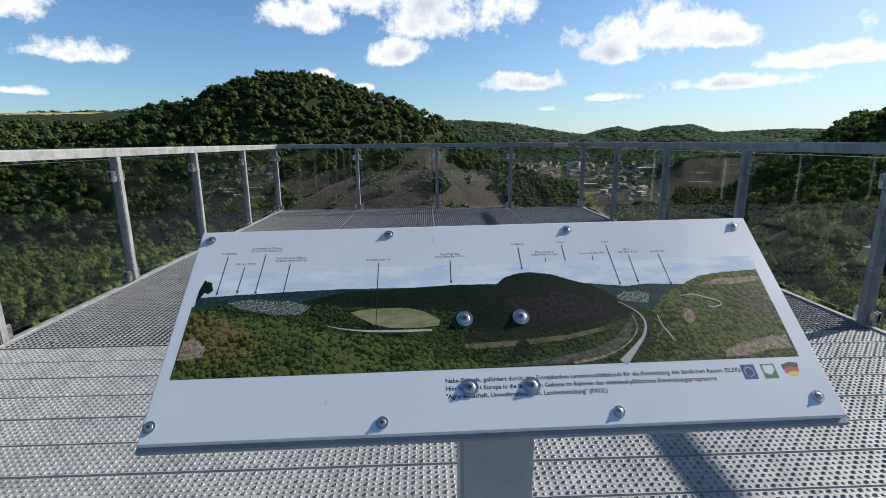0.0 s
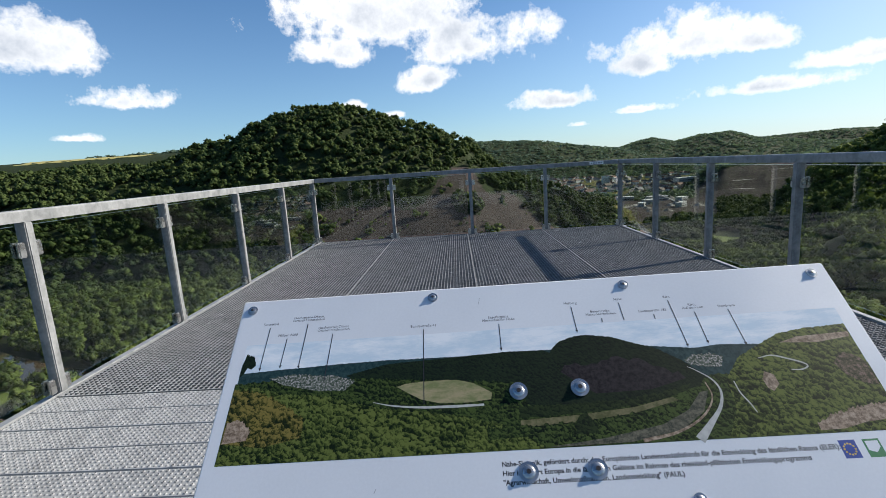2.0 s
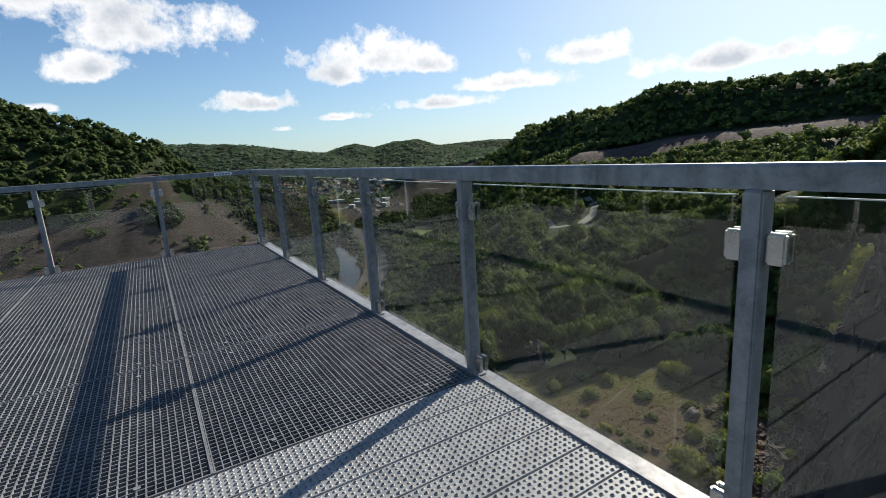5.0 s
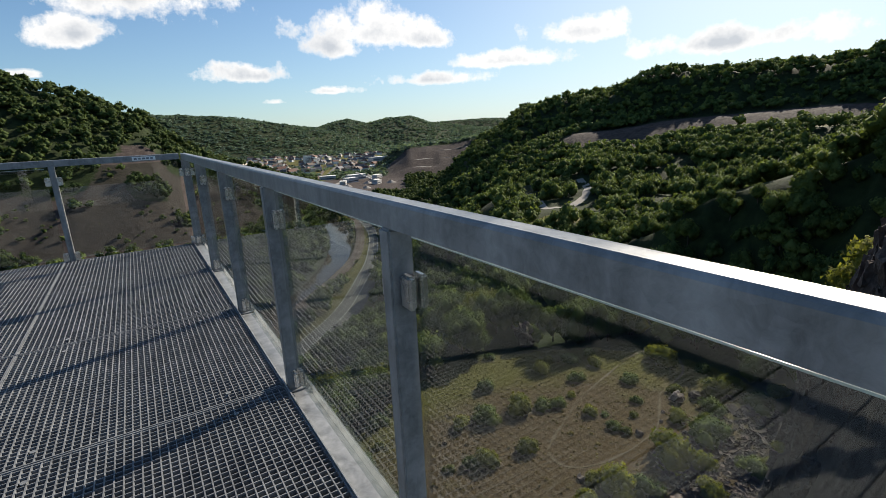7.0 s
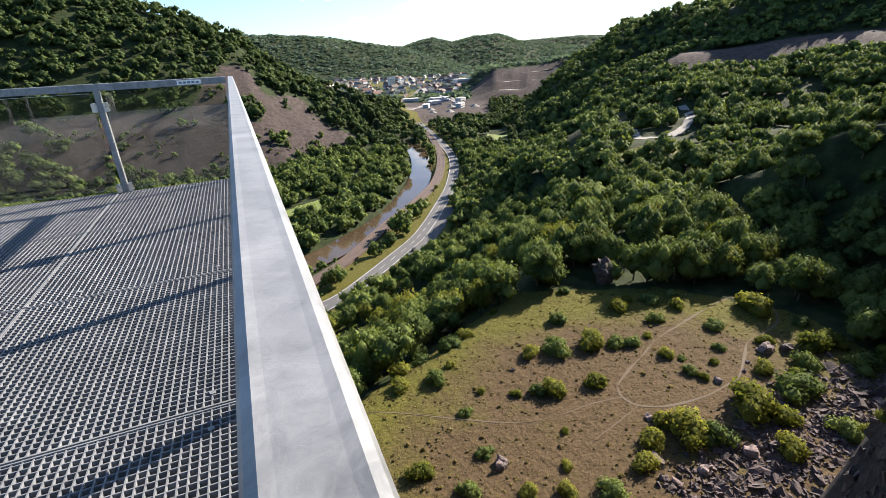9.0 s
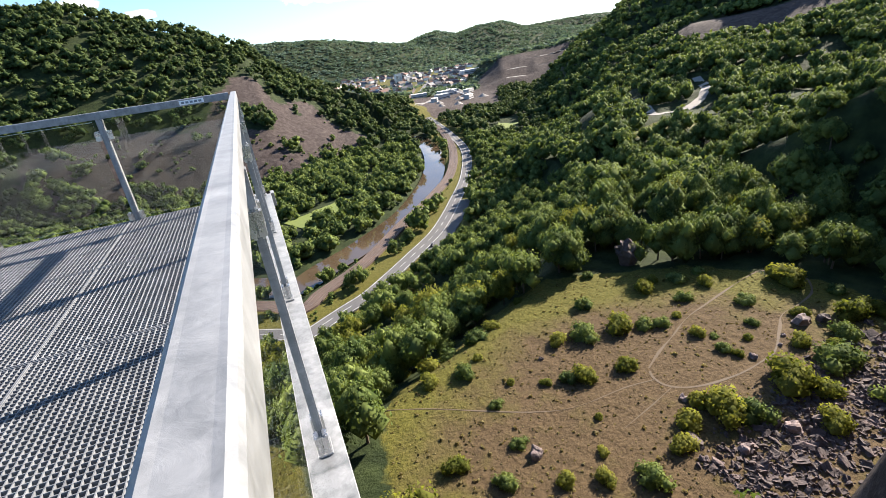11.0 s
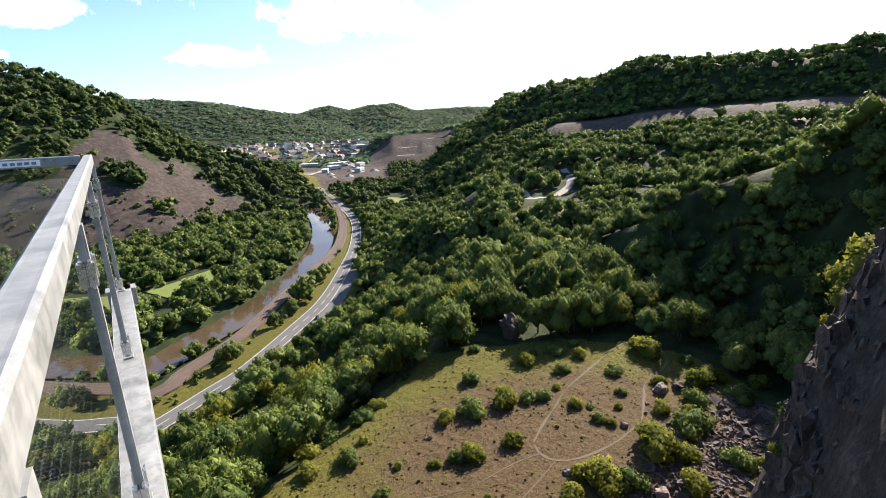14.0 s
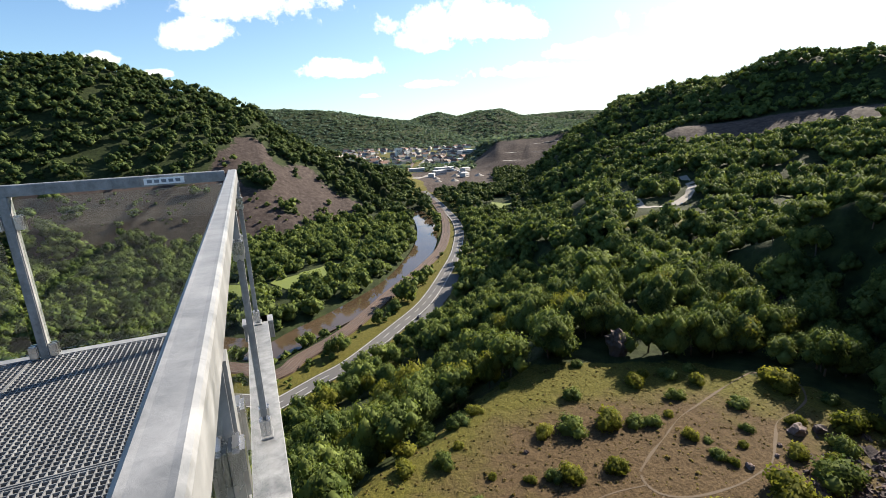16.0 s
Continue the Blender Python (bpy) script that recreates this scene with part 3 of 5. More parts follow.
PATHS = [[(109.4, 72.7), (98.7, 70.8), (87.6, 68.4), (79.5, 66.5), (72, 63.2), (66, 60.7), (60.5, 57.9)],
         [(109.4, 72.7), (113.5, 70.6), (114.4, 64.8), (109.7, 59.9), (103.3, 58), (96.1, 57.1), (91, 54.1), (83.5, 49.8), (78.3, 48.9), (72.1, 48.6), (64.6, 49.7), (60.3, 52), (59.3, 55), (60.5, 57.9)],
         [(59.3, 55), (53, 56), (42.9, 56.4), (35.9, 59), (27.8, 64.1), (19.5, 69.6), (10.5, 74.3)], [(60.3, 52), (53.6, 50.2), (46.3, 48.5)]]
for p, w in zip(PATHS, (0.15, 0.16, 0.08, 0.06)):
    tagged(ribbon("footpath", p, -w, w, None, M_PATH, 0.8, wander=w * 1.5, lift=0.04), kind="structure", label="trodden earth footpath across the dry meadow")
FIELDS = [[(12, 346), (36, 358), (64, 376)], [(286, 536), (312, 560), (334, 592)], [(-330, 200), (-290, 214), (-240, 222)], [(-70, 250), (-40, 262), (-10, 272)]]
tagged(ribbon("ripe_field", [(-1330, 1440), (-1100, 1452), (-930, 1455)], -36, 36, None, M_FIELD, 12.0, wander=10.0, thick=2.0, lift=1.5), kind="structure", label="ripe yellow field on the far plateau")
for p in FIELDS:
    tagged(ribbon("meadow", p, -13, 13, FLOOR + 0.5, M_GRASS, 3.0, wander=3.0), kind="structure", label="bright green mown meadow beside the river")
QROAD = [(310, 332), (268, 276), (251, 251), (262, 244), (276, 246), (300, 256), (327, 277), (340, 298)]
tagged(ribbon("quarry_track", QROAD, -3.0, 3.0, None, M_GRAVEL, 3.0, wander=0.7), kind="structure", label="pale gravel track curving through the scrub")


for r0, a0, a1 in ((610, 56, 72), (624, 58, 76), (637, 61, 80)):
    arc = [(r0 * math.sin(math.radians(a)), r0 * math.cos(math.radians(a))) for a in np.linspace(a0, a1, 9)]
    tagged(ribbon("terrace_track", arc, -1.6, 1.6, None, M_GRASS, 6.0, wander=0.8, lift=0.5), kind="structure", label="grassy track along a quarry terrace")


# ---- woods ----
def crown_shape(seed, cards, lobes, size, tall=1.0, core=1):
    """A crown of radius about 1 standing on the origin: leaf sprays on several uneven lobes, dark cores inside."""
    g = np.random.default_rng(seed)
    c = np.c_[g.uniform(-0.5, 0.5, (lobes, 2)), g.uniform(0.45, 1.25, lobes) * tall]
    c[0] = (0, 0, 1.15 * tall)
    rad = g.uniform(0.38, 0.62, lobes) * (1.1 - 0.25 * c[:, 2] / tall)
    k = g.integers(0, lobes, cards)
    d = g.normal(size=(cards, 3))
    d[:, 2] = np.abs(d[:, 2]) * 0.9 - 0.25
    d /= np.linalg.norm(d, axis=1, keepdims=True)
    p = c[k] + d * (rad[k] * g.uniform(0.82, 1.12, cards))[:, None]
    nrm = d + g.normal(scale=0.45, size=(cards, 3))
    nrm /= np.linalg.norm(nrm, axis=1, keepdims=True)
    a = np.cross(nrm, g.normal(size=(cards, 3)))
    a /= np.linalg.norm(a, axis=1, keepdims=True)
    b = np.cross(nrm, a)
    s = (size * g.uniform(0.6, 1.3, cards))[:, None]
    v = np.concatenate([p - a * s * 0.9 - b * s * 0.5, p + a * s * 0.8 - b * s * 0.6 + d * s * 0.3, p + b * s * 1.05 - d * s * 0.2], 1).reshape(-1, 3)
    f = np.arange(cards)[:, None] * 3 + [0, 1, 2]
    out = np.repeat(d + nrm * 0.22, 3, axis=0)
    vs, fs, ns = [v], [f], [out]
    if core:
        base = bmesh.new()
        for q in ((1, 0, 0), (-1, 0, 0), (0, 1, 0), (0, -1, 0), (0, 0, 1), (0, 0, -1)):
            base.verts.new(q)
        base.verts.ensure_lookup_table()
        for a3, b3, c3 in ((0, 2, 4), (2, 1, 4), (1, 3, 4), (3, 0, 4), (2, 0, 5), (1, 2, 5), (3, 1, 5), (0, 3, 5)):
            base.faces.new([base.verts[i] for i in (a3, b3, c3)])
        base.verts.index_update()
        iv, itri = np.array([x.co[:] for x in base.verts]), np.array([[x.index for x in t.verts] for t in base.faces])
        base.free()
        at = len(v)
        for j in range(lobes):
            w = c[j] + iv * (rad[j] * g.uniform(0.85, 1.02, len(iv)))[:, None] * (1, 1, 0.9)
            vs.append(w), fs.append(itri + at), ns.append(iv)
            at += len(w)
    return np.vstack(vs), np.vstack(fs), np.vstack(ns)


def scatter(shapes, at, width, height, seed):
    """Puts the shapes down at the places, turned and sized at random: arrays of corners and triangles."""
    g = np.random.default_rng(seed)
    pick = g.integers(0, len(shapes), len(at))
    vs, fs, ns, n = [], [], [], 0
    for k, (v, f, nr) in enumerate(shapes):
        m = np.flatnonzero(pick == k)
        if not len(m):
            continue
        t = g.uniform(0, 2 * np.pi, len(m))
        w, h = width[m], height[m]
        x = (v[None, :, 0] * np.cos(t)[:, None] - v[None, :, 1] * np.sin(t)[:, None]) * w[:, None] + at[m, 0][:, None]
        y = (v[None, :, 0] * np.sin(t)[:, None] + v[None, :, 1] * np.cos(t)[:, None]) * w[:, None] + at[m, 1][:, None]
        z = v[None, :, 2] * h[:, None] + at[m, 2][:, None]
        vs.append(np.stack([x, y, z], -1).reshape(-1, 3))
        if nr is not None:
            ns.append(np.stack([nr[None, :, 0] * np.cos(t)[:, None] - nr[None, :, 1] * np.sin(t)[:, None], nr[None, :, 0] * np.sin(t)[:, None] + nr[None, :, 1] * np.cos(t)[:, None], np.broadcast_to(nr[None, :, 2], x.shape)], -1).reshape(-1, 3))
        fs.append((f[None] + (np.arange(len(m)) * len(v))[:, None, None]).reshape(-1, 3) + n)
        n += len(m) * len(v)
    return np.vstack(vs), np.vstack(fs), np.vstack(ns) if ns else None


def wood_places(r0, r1, space, seed, az0=-58, az1=92):
    """Places for trees in a ring, where the ground is wooded."""
    g = np.random.default_rng(seed)
    count = int((r1 ** 2 - r0 ** 2) * radians(az1 - az0) / 2 / space ** 2)
    r, a = np.sqrt(g.uniform(r0 ** 2, r1 ** 2, count)), np.radians(g.uniform(az0, az1, count))
    x, y = r * np.sin(a), r * np.cos(a)
    z = ground(x, y)
    az = np.degrees(a)
    ok = g.uniform(size=count) > scree(x, y, z) * 1.4
    soil, rock = spots(x, y, z)
    ok &= (soil < 0.3) & ((rock < 0.3) | ((r < 300) & (g.uniform(size=count) > 0.3))) & (in_yard(x, y) < 0.25)
    ok &= np.abs(off_line(x, y, RIVER)) > 12.5
    ok &= np.abs(off_line(x, y, TRACK)) > 8
    road = np.where(beyond_road(x, y), 1, -1) * np.abs(off_line(x, y, ROAD))
    ok &= (road < -8) | (road > 9) | (r > 1400)
    ok &= ~((road > 0) & (road < 20) & (y < 420)) | (g.uniform(size=count) > 0.45)
    ok &= ~((road > 4) & (road < 16) & (y > 225) & (y < 285))
    between = (road < 0) & (off_line(x, y, TRACK) > 0)
    ok &= ~between | (g.uniform(size=count) > 0.6)
    for p in FIELDS:
        ok &= np.abs(off_line(x, y, p)) > 15
    ok &= np.abs(off_line(x, y, QROAD)) > 8
    ok &= ~((az > 55) & (az < 88) & (r > 612) & (r < 702) & (g.uniform(size=count) > 0.06))
    ok &= np.hypot((x - 218) / 24, (y - 208) / 24) > 1
    ok &= ~((az > 44) & (az < 51.5) & (r > 285) & (r < 380))
    ok &= g.uniform(size=count) > town(x, y) * 0.88
    ok &= ~((y > 840) & (x > -400) & (x < 250) & (r < 2300))
    steep = np.abs(ground(x + 3, y) - z) + np.abs(ground(x, y + 3) - z)
    ok &= (steep < 8.5) | (r > 130) | (g.uniform(size=count) > 0.8)
    ok &= np.hypot(x, y) > 16
    ok &= ~((r < 104) & (az > 64))
    ok &= np.abs(off_line(x, y, [(-1330, 1440), (-1100, 1452), (-930, 1455)])) > 42
    ok &= ~((x < -800) & (y > 1300) & (y < 1480))
    ok &= ~((np.abs(x) < 12) & (y < 40))
    gap = fractal(x, y, 35, 2, 55)
    ok &= ~((gap > 0.42) & (r < 560) & (road > 30))
    return np.c_[x, y, z][ok]


def forest(name, label, shapes, at, w, h, mat, seed):
    g = np.random.default_rng(seed)
    patch = fractal(at[:, 0], at[:, 1], 30, 2, 60)
    k = np.clip(1 + 0.32 * patch + g.normal(scale=0.22, size=len(at)), 0.45, 1.8)
    at = at - (0, 0, 0.6)
    v, f, nr = scatter(shapes, at, w * k * g.uniform(0.85, 1.2, len(at)), h * k, seed)
    return tagged(solid(name, v, f, mat, normals=nr), label=label, category="woodland", kind="stuff")


NEAR_SHAPES = [crown_shape(10 + i, 350, 8, 0.086) for i in range(7)]
MID_SHAPES = [crown_shape(30 + i, 84, 6, 0.152) for i in range(7)]
FAR_SHAPES = [crown_shape(50 + i, 30, 4, 0.215, 0.9, 1) for i in range(4)]
DIST_SHAPES = [crown_shape(70 + i, 13, 3, 0.5, 0.8, 0) for i in range(4)]
p = wood_places(40, 270, 6.0, 1)
own = (np.hypot(p[:, 0], p[:, 1]) < 178) & (np.degrees(np.arctan2(p[:, 0], p[:, 1])) > 2) & (np.degrees(np.arctan2(p[:, 0], p[:, 1])) < 62)
OWN_TREES = p[own][:290]
p = np.vstack([p[~own], p[own][290:]])
close = (np.hypot(p[:, 0], p[:, 1]) < 135) & (np.degrees(np.arctan2(p[:, 0], p[:, 1])) > -30)
CLOSE_SHAPES = [crown_shape(80 + i, 820, 12, 0.054) for i in range(6)]
forest("woodland_close", "broadleaved trees on the slope below the platform", CLOSE_SHAPES, p[close], 4.3, 5.6, M_LEAF_NEAR, 21)
p = p[~close]
forest("woodland_near", "dense broadleaved woodland on the quarry slopes", NEAR_SHAPES, p, 4.5, 5.6, M_LEAF_NEAR, 2)
p = wood_places(270, 560, 7.5, 3)
forest("woodland", "dense broadleaved woodland along the valley", MID_SHAPES, p, 5.5, 6.6, M_LEAF, 4)
p = wood_places(560, 1120, 9.4, 5)
side = np.degrees(np.arctan2(p[:, 0], p[:, 1])) < 34
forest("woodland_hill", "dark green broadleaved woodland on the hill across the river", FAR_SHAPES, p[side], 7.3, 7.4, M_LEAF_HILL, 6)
forest("woodland_ridge", "broadleaved woodland on the long ridge above the quarries", FAR_SHAPES, p[~side], 7.0, 7.4, M_LEAF, 7)
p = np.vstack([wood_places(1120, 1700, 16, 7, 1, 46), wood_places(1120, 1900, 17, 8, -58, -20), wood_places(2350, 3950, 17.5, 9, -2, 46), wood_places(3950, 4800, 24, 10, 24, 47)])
# far woods carry the haze in their leaf colour
forest("woodland_far", "distant wooded hills, air haze put into the foliage colour", DIST_SHAPES, p, 11, 5.6, M_LEAF_HAZE, 8)


# ---- trees, shrubs and stones that stand singly ----
def turned(x, y, z, a, s, h=None):
    return Matrix.Translation((x, y, z)) @ pose(0, 0, 0, 0, 0, a) @ Matrix.Diagonal((s, s, s if h is None else h, 1))


def trunk_shape(h, r, seed):
    g = random.Random(seed)
    bm = bmesh.new()

    def limb(a, b, ra, rb, seg=6):
        d = (b - a).normalized()
        u = d.orthogonal().normalized()
        w = d.cross(u)
        lo = [bm.verts.new(a + (u * math.cos(2 * math.pi * k / seg) + w * math.sin(2 * math.pi * k / seg)) * ra) for k in range(seg)]
        hi = [bm.verts.new(b + (u * math.cos(2 * math.pi * k / seg) + w * math.sin(2 * math.pi * k / seg)) * rb) for k in range(seg)]
        for k in range(seg):
            bm.faces.new((lo[k], lo[(k + 1) % seg], hi[(k + 1) % seg], hi[k]))
    a, b = Vector((0, 0, -0.3)), Vector((g.uniform(-.1, .1), g.uniform(-.1, .1), h * 0.55))
    limb(a, b, r, r * 0.65)
    for k in range(5):
        t = g.uniform(0, 6.28)
        limb(b * g.uniform(0.6, 1.0), b + Vector((math.cos(t) * h * 0.3, math.sin(t) * h * 0.3, h * g.uniform(0.15, 0.45))), r * 0.45, r * 0.12, 5)
    return bm


def crown_mesh(name, seed, cards, lobes, size, tall, mat, parent, z, s):
    v, f, nr = crown_shape(seed, cards, lobes, size, tall)
    o = solid(name, v * (s, s, s) + (0, 0, z), f, mat, parent=parent, normals=nr)
    return o


def tree_kind(seed, label, mat):
    e = thing("tree", label, "tree", "trees round the old quarry")
    part("trunk", trunk_shape(1.1, 0.055, seed), M_BARK, e)
    crown_mesh("crown", seed, 1150, 13, 0.050, 1.0, mat, e, 0.02, 1.0)
    return e


def bush_kind(seed, label, mat):
    e = thing("bush", label, "bush", "bushes on the quarry floor")
    part("stems", trunk_shape(0.5, 0.05, seed), M_BARK, e)
    crown_mesh("foliage", seed, 760, 12, 0.068, 0.55, mat, e, -0.2, 1.0)
    return e


M_YOUNG = leaves("yellow_green_foliage", (0.069, 0.086, 0.016), (0.198, 0.198, 0.045), 0.06, 0.42)
tree_kinds = [tree_kind(101 + k, lab, mat) for k, (lab, mat) in enumerate((("broad leafy green tree on the quarry's edge", M_LEAF_NEAR), ("tall bright green tree on the slope above the road", M_LEAF_NEAR), ("round dark green tree among others", M_LEAF), ("yellowish green young tree in the sun", M_YOUNG), ("dense green tree with a ragged crown", M_LEAF_NEAR)))]
bush_kinds = [bush_kind(201 + k, lab, mat) for k, (lab, mat) in enumerate((("round green shrub on the dry meadow", M_LEAF_NEAR), ("yellowish green shrub on the dry meadow", M_YOUNG), ("low dark green shrub on the dry meadow", M_LEAF), ("spreading sunlit shrub beside the path", M_YOUNG)))]
g = np.random.default_rng(11)
used = set()


def stand_at(kinds, k, x, y, w, h):
    z = float(ground(x, y)) - 0.15
    m = turned(x, y, z, g.uniform(0, 360), w, h)
    e = kinds[k]
    if e.name in used:
        c = copy_thing(e, m)
        c.matrix_world = m
    else:
        used.add(e.name)
        e.matrix_world = m


WEST_BUSHES = [(7.8, 79.1, 1.8), (24.6, 83, 3.5), (30.1, 85.2, 2.6), (22.2, 76.5, 2.7), (29.6, 74.7, 2.7), (34.1, 78.3, 1.6), (37.3, 85.4, 3), (42.6, 87.5, 2.4), (31.9, 91.8, 3.1), (53.3, 94.3, 1.8), (64.5, 82.5, 2.5), (51.1, 73.7, 2.6), (57.3, 72.7, 3.9), (48.2, 61.8, 3.5), (45.9, 62.9, 2), (41.6, 64.3, 1.4), (31, 64, 1.7), (36.3, 67.8, 1.3), (74.7, 94, 1.8), (20, 90, 2.4), (14, 84, 2.2)]
EAST_BUSHES = [(57.4, 60.5, 3), (73.2, 67.5, 2.1), (65.4, 71.8, 4.1), (70.1, 69.2, 2.7), (80.7, 80.9, 3.5), (90.8, 80, 2.8), (94.6, 74.7, 2.4), (85, 72.6, 2.6), (78.7, 68.2, 1.6), (94.6, 64.4, 2.7), (109.1, 66.3, 5), (88.2, 58, 1.6), (83.1, 55.2, 1.5), (76.3, 54.9, 1.7), (77, 52.6, 1.4), (78.5, 58.9, 1.2), (76.3, 61.2, 2.4), (112.7, 56.7, 2.3), (98.5, 55.4, 2.2), (89.7, 49.4, 2.7), (86, 83, 2), (98, 80, 2)]
NEAR_BUSHES = [(77.2, 43.4, 5.4), (88.8, 41.9, 5.2), (79, 38.3, 3.8), (62.2, 42.7, 4.6), (65.5, 40.5, 3.6), (105.4, 49.1, 4.4), (110.6, 48.5, 3.6), (107.3, 41, 4.2), (115.2, 40.7, 3.2), (73.8, 33.9, 3.2), (85.6, 32, 3.4), (60.8, 46.7, 2.4), (18.3, 54.6, 2.6), (29.8, 54.1, 1.9), (44.6, 52.4, 1.1), (40.2, 46.4, 1.3), (24, 48.4, 2.2), (32.3, 44.4, 2.2), (37.4, 41.9, 2), (43.3, 38.9, 3), (56, 44, 3.2), (51, 41, 2.6), (98, 46.5, 3), (93, 45.5, 2.4)]
BUSHES = WEST_BUSHES + EAST_BUSHES + NEAR_BUSHES
for i, (x, y, w) in enumerate(BUSHES):
    stand_at(bush_kinds, (1, 3, 0)[i % 3] if y < 50 else i % 4, x, y, w * 1.0, w * g.uniform(0.85, 1.15))
for x, y, w in ((49.0, 12.8, 2.7), (48.0, 13.3, 2.0), (50.2, 13.4, 2.2), (47.2, 13.6, 1.3), (44, 15.4, 0.8), (40, 13.5, 0.7)):
    stand_at(bush_kinds, 3, x, y, w, w * 1.1)
for i, (x, y, z) in enumerate(OWN_TREES):
    w = g.uniform(3.2, 6.2) * (1.15 if y < 140 else 1.0)
    stand_at(tree_kinds, i % 5, x, y, w * 0.9, w * g.uniform(1.0, 1.35))


# trees in the shade at the foot of the spur
for i in range(26):
    w = g.uniform(3.0, 5.4)
    stand_at(tree_kinds, (0, 2, 4)[i % 3], g.uniform(121, 146), g.uniform(50, 92), w, w * g.uniform(1.0, 1.4))
# trees climbing the face of the spur
gs = np.random.default_rng(77)
for i in range(54):
    w = gs.uniform(3.0, 5.2)
    stand_at(tree_kinds, (2, 0, 2, 4)[i % 4], gs.uniform(140, 178), gs.uniform(62, 112), w, w * gs.uniform(0.9, 1.3))


def stone_shape(seed, flat=0.7, cuts=9):
    """An angular block: a sphere cut by planes."""
    r = random.Random(seed)
    bm = bmesh.new()
    bmesh.ops.create_icosphere(bm, subdivisions=2, radius=1.0)
    for _ in range(cuts):
        n = Vector((r.uniform(-1, 1), r.uniform(-1, 1), r.uniform(-1, 1))).normalized()
        d = r.uniform(0.45, 0.75)
        for v in bm.verts:
            k = v.co.dot(n) - d
            if k > 0:
                v.co -= n * k
    for v in bm.verts:
        v.co.z *= flat
        v.co += Vector((r.uniform(-.03, .03), r.uniform(-.03, .03), r.uniform(-.03, .03)))
    return bm


def block_stone(seed):
    """A split block with broken corners."""
    r = random.Random(seed)
    bm = cube(-0.8, 0.8, -0.65, 0.65, -0.55, 0.55, 0.2)
    bmesh.ops.subdivide_edges(bm, edges=bm.edges, cuts=2, use_grid_fill=True)
    for v in bm.verts:
        v.co += 0.42 * noise.noise_vector(v.co * 1.3 + Vector((seed, 0, 0))) + 0.06 * noise.noise_vector(v.co * 4 + Vector((0, seed, 0)))
    return bm


stones = [tagged(part("boulder", block_stone(300 + k), M_ROCK), label="angular reddish boulder on the quarry floor", category="rock", group="boulders on the quarry floor") for k in range(3)]
placed = set()
for k, (x, y, s) in enumerate(((96.3, 53.3, 1.7), (100.2, 51.5, 1.5), (59.5, 48.8, 0.8), (67.8, 36, 1.3), (89.4, 28.3, 1.4), (31.1, 50.9, 1.3), (45.2, 71, 0.5), (89.3, 52.2, 0.5), (58.7, 36.6, 1.1), (78.8, 50.6, 0.8), (86, 50.5, 0.5), (52, 38, 0.7))):
    m = turned(x, y, float(ground(x, y)) + 0.25 * s, 47 * k, s)
    o = stones[k % 3]
    if o.name in placed:
        copy_thing(o, m).matrix_world = m
    else:
        placed.add(o.name)
        o.matrix_world = m
bm = stone_shape(320, 1.0, 14)
bmesh.ops.subdivide_edges(bm, edges=bm.edges, cuts=2, use_grid_fill=True)
for v in bm.verts:
    v.co *= 1 + 0.22 * noise.noise(v.co * 2.3) + 0.13 * noise.cell(v.co * 4.0)
crag = tagged(part("rock_outcrop", bm, M_CLIFF), label="dark red rock outcrop among trees at the meadow's edge", category="rock")
crag.matrix_world = turned(88.5, 95, float(ground(88.5, 95)) + 2.6, 20, 4.6, 4.6)

# broken rock below the cliff, far too much to count
cells = []
for k in range(8):
    b = cube(-0.7, 0.7, -0.5, 0.5, -0.35, 0.35)
    bmesh.ops.subdivide_edges(b, edges=b.edges, cuts=1, use_grid_fill=True)
    for v in b.verts:
        v.co += Vector((g.uniform(-.2, .2), g.uniform(-.2, .2), g.uniform(-.16, .16)))
    bmesh.ops.rotate(b, verts=b.verts, cent=(0, 0, 0), matrix=Euler((g.uniform(-.6, .6), g.uniform(-.6, .6), 0)).to_matrix())
    bmesh.ops.triangulate(b, faces=b.faces)
    b.verts.index_update()
    cells.append((np.array([v.co[:] for v in b.verts]), np.array([[v.index for v in f.verts] for f in b.faces]), None))
    b.free()
n = 2400
t = g.uniform(0, 1, n)
x, y = 52 + 56 * t, 31.5 + 6.5 * t ** 1.3
across = g.normal(scale=4.2, size=n)
x, y = x - across * 0.25, y + across
keep = y > 18
x, y = x[keep], y[keep]
at = np.c_[x, y, ground(x, y)]
size = np.exp(g.normal(-0.95, 0.5, len(at)))
v, f, nr = scatter(cells, at, size, size, 12)
tagged(solid("rubble", v, f, M_ROCK, normals=nr), label="heap of broken reddish rock below the cliff", category="rubble", kind="stuff")
# blocks on the near cliff face
shards = []
for k in range(8):
    b = cube(-0.7, 0.7, -0.5, 0.5, -0.9, 0.9)
    bmesh.ops.subdivide_edges(b, edges=b.edges, cuts=1, use_grid_fill=True)
    for v in b.verts:
        v.co += Vector((g.uniform(-.22, .22), g.uniform(-.22, .22), g.uniform(-.25, .25)))
    bmesh.ops.rotate(b, verts=b.verts, cent=(0, 0, 0), matrix=Euler((g.uniform(-.35, .35), g.uniform(-.35, .35), 0)).to_matrix())
    bmesh.ops.triangulate(b, faces=b.faces)
    b.verts.index_update()
    shards.append((np.array([v.co[:] for v in b.verts]), np.array([[v.index for v in f.verts] for f in b.faces]), None))
    b.free()
n = 2600
x = g.uniform(34, 96, n)
y = np.interp(x, [30, 60, 100], [-5, 1, 6]) + g.uniform(3, 17, n)
at = np.c_[x, y, ground(x, y)]
size = np.minimum(np.exp(g.normal(-1.05, 0.5, n)), 0.75)
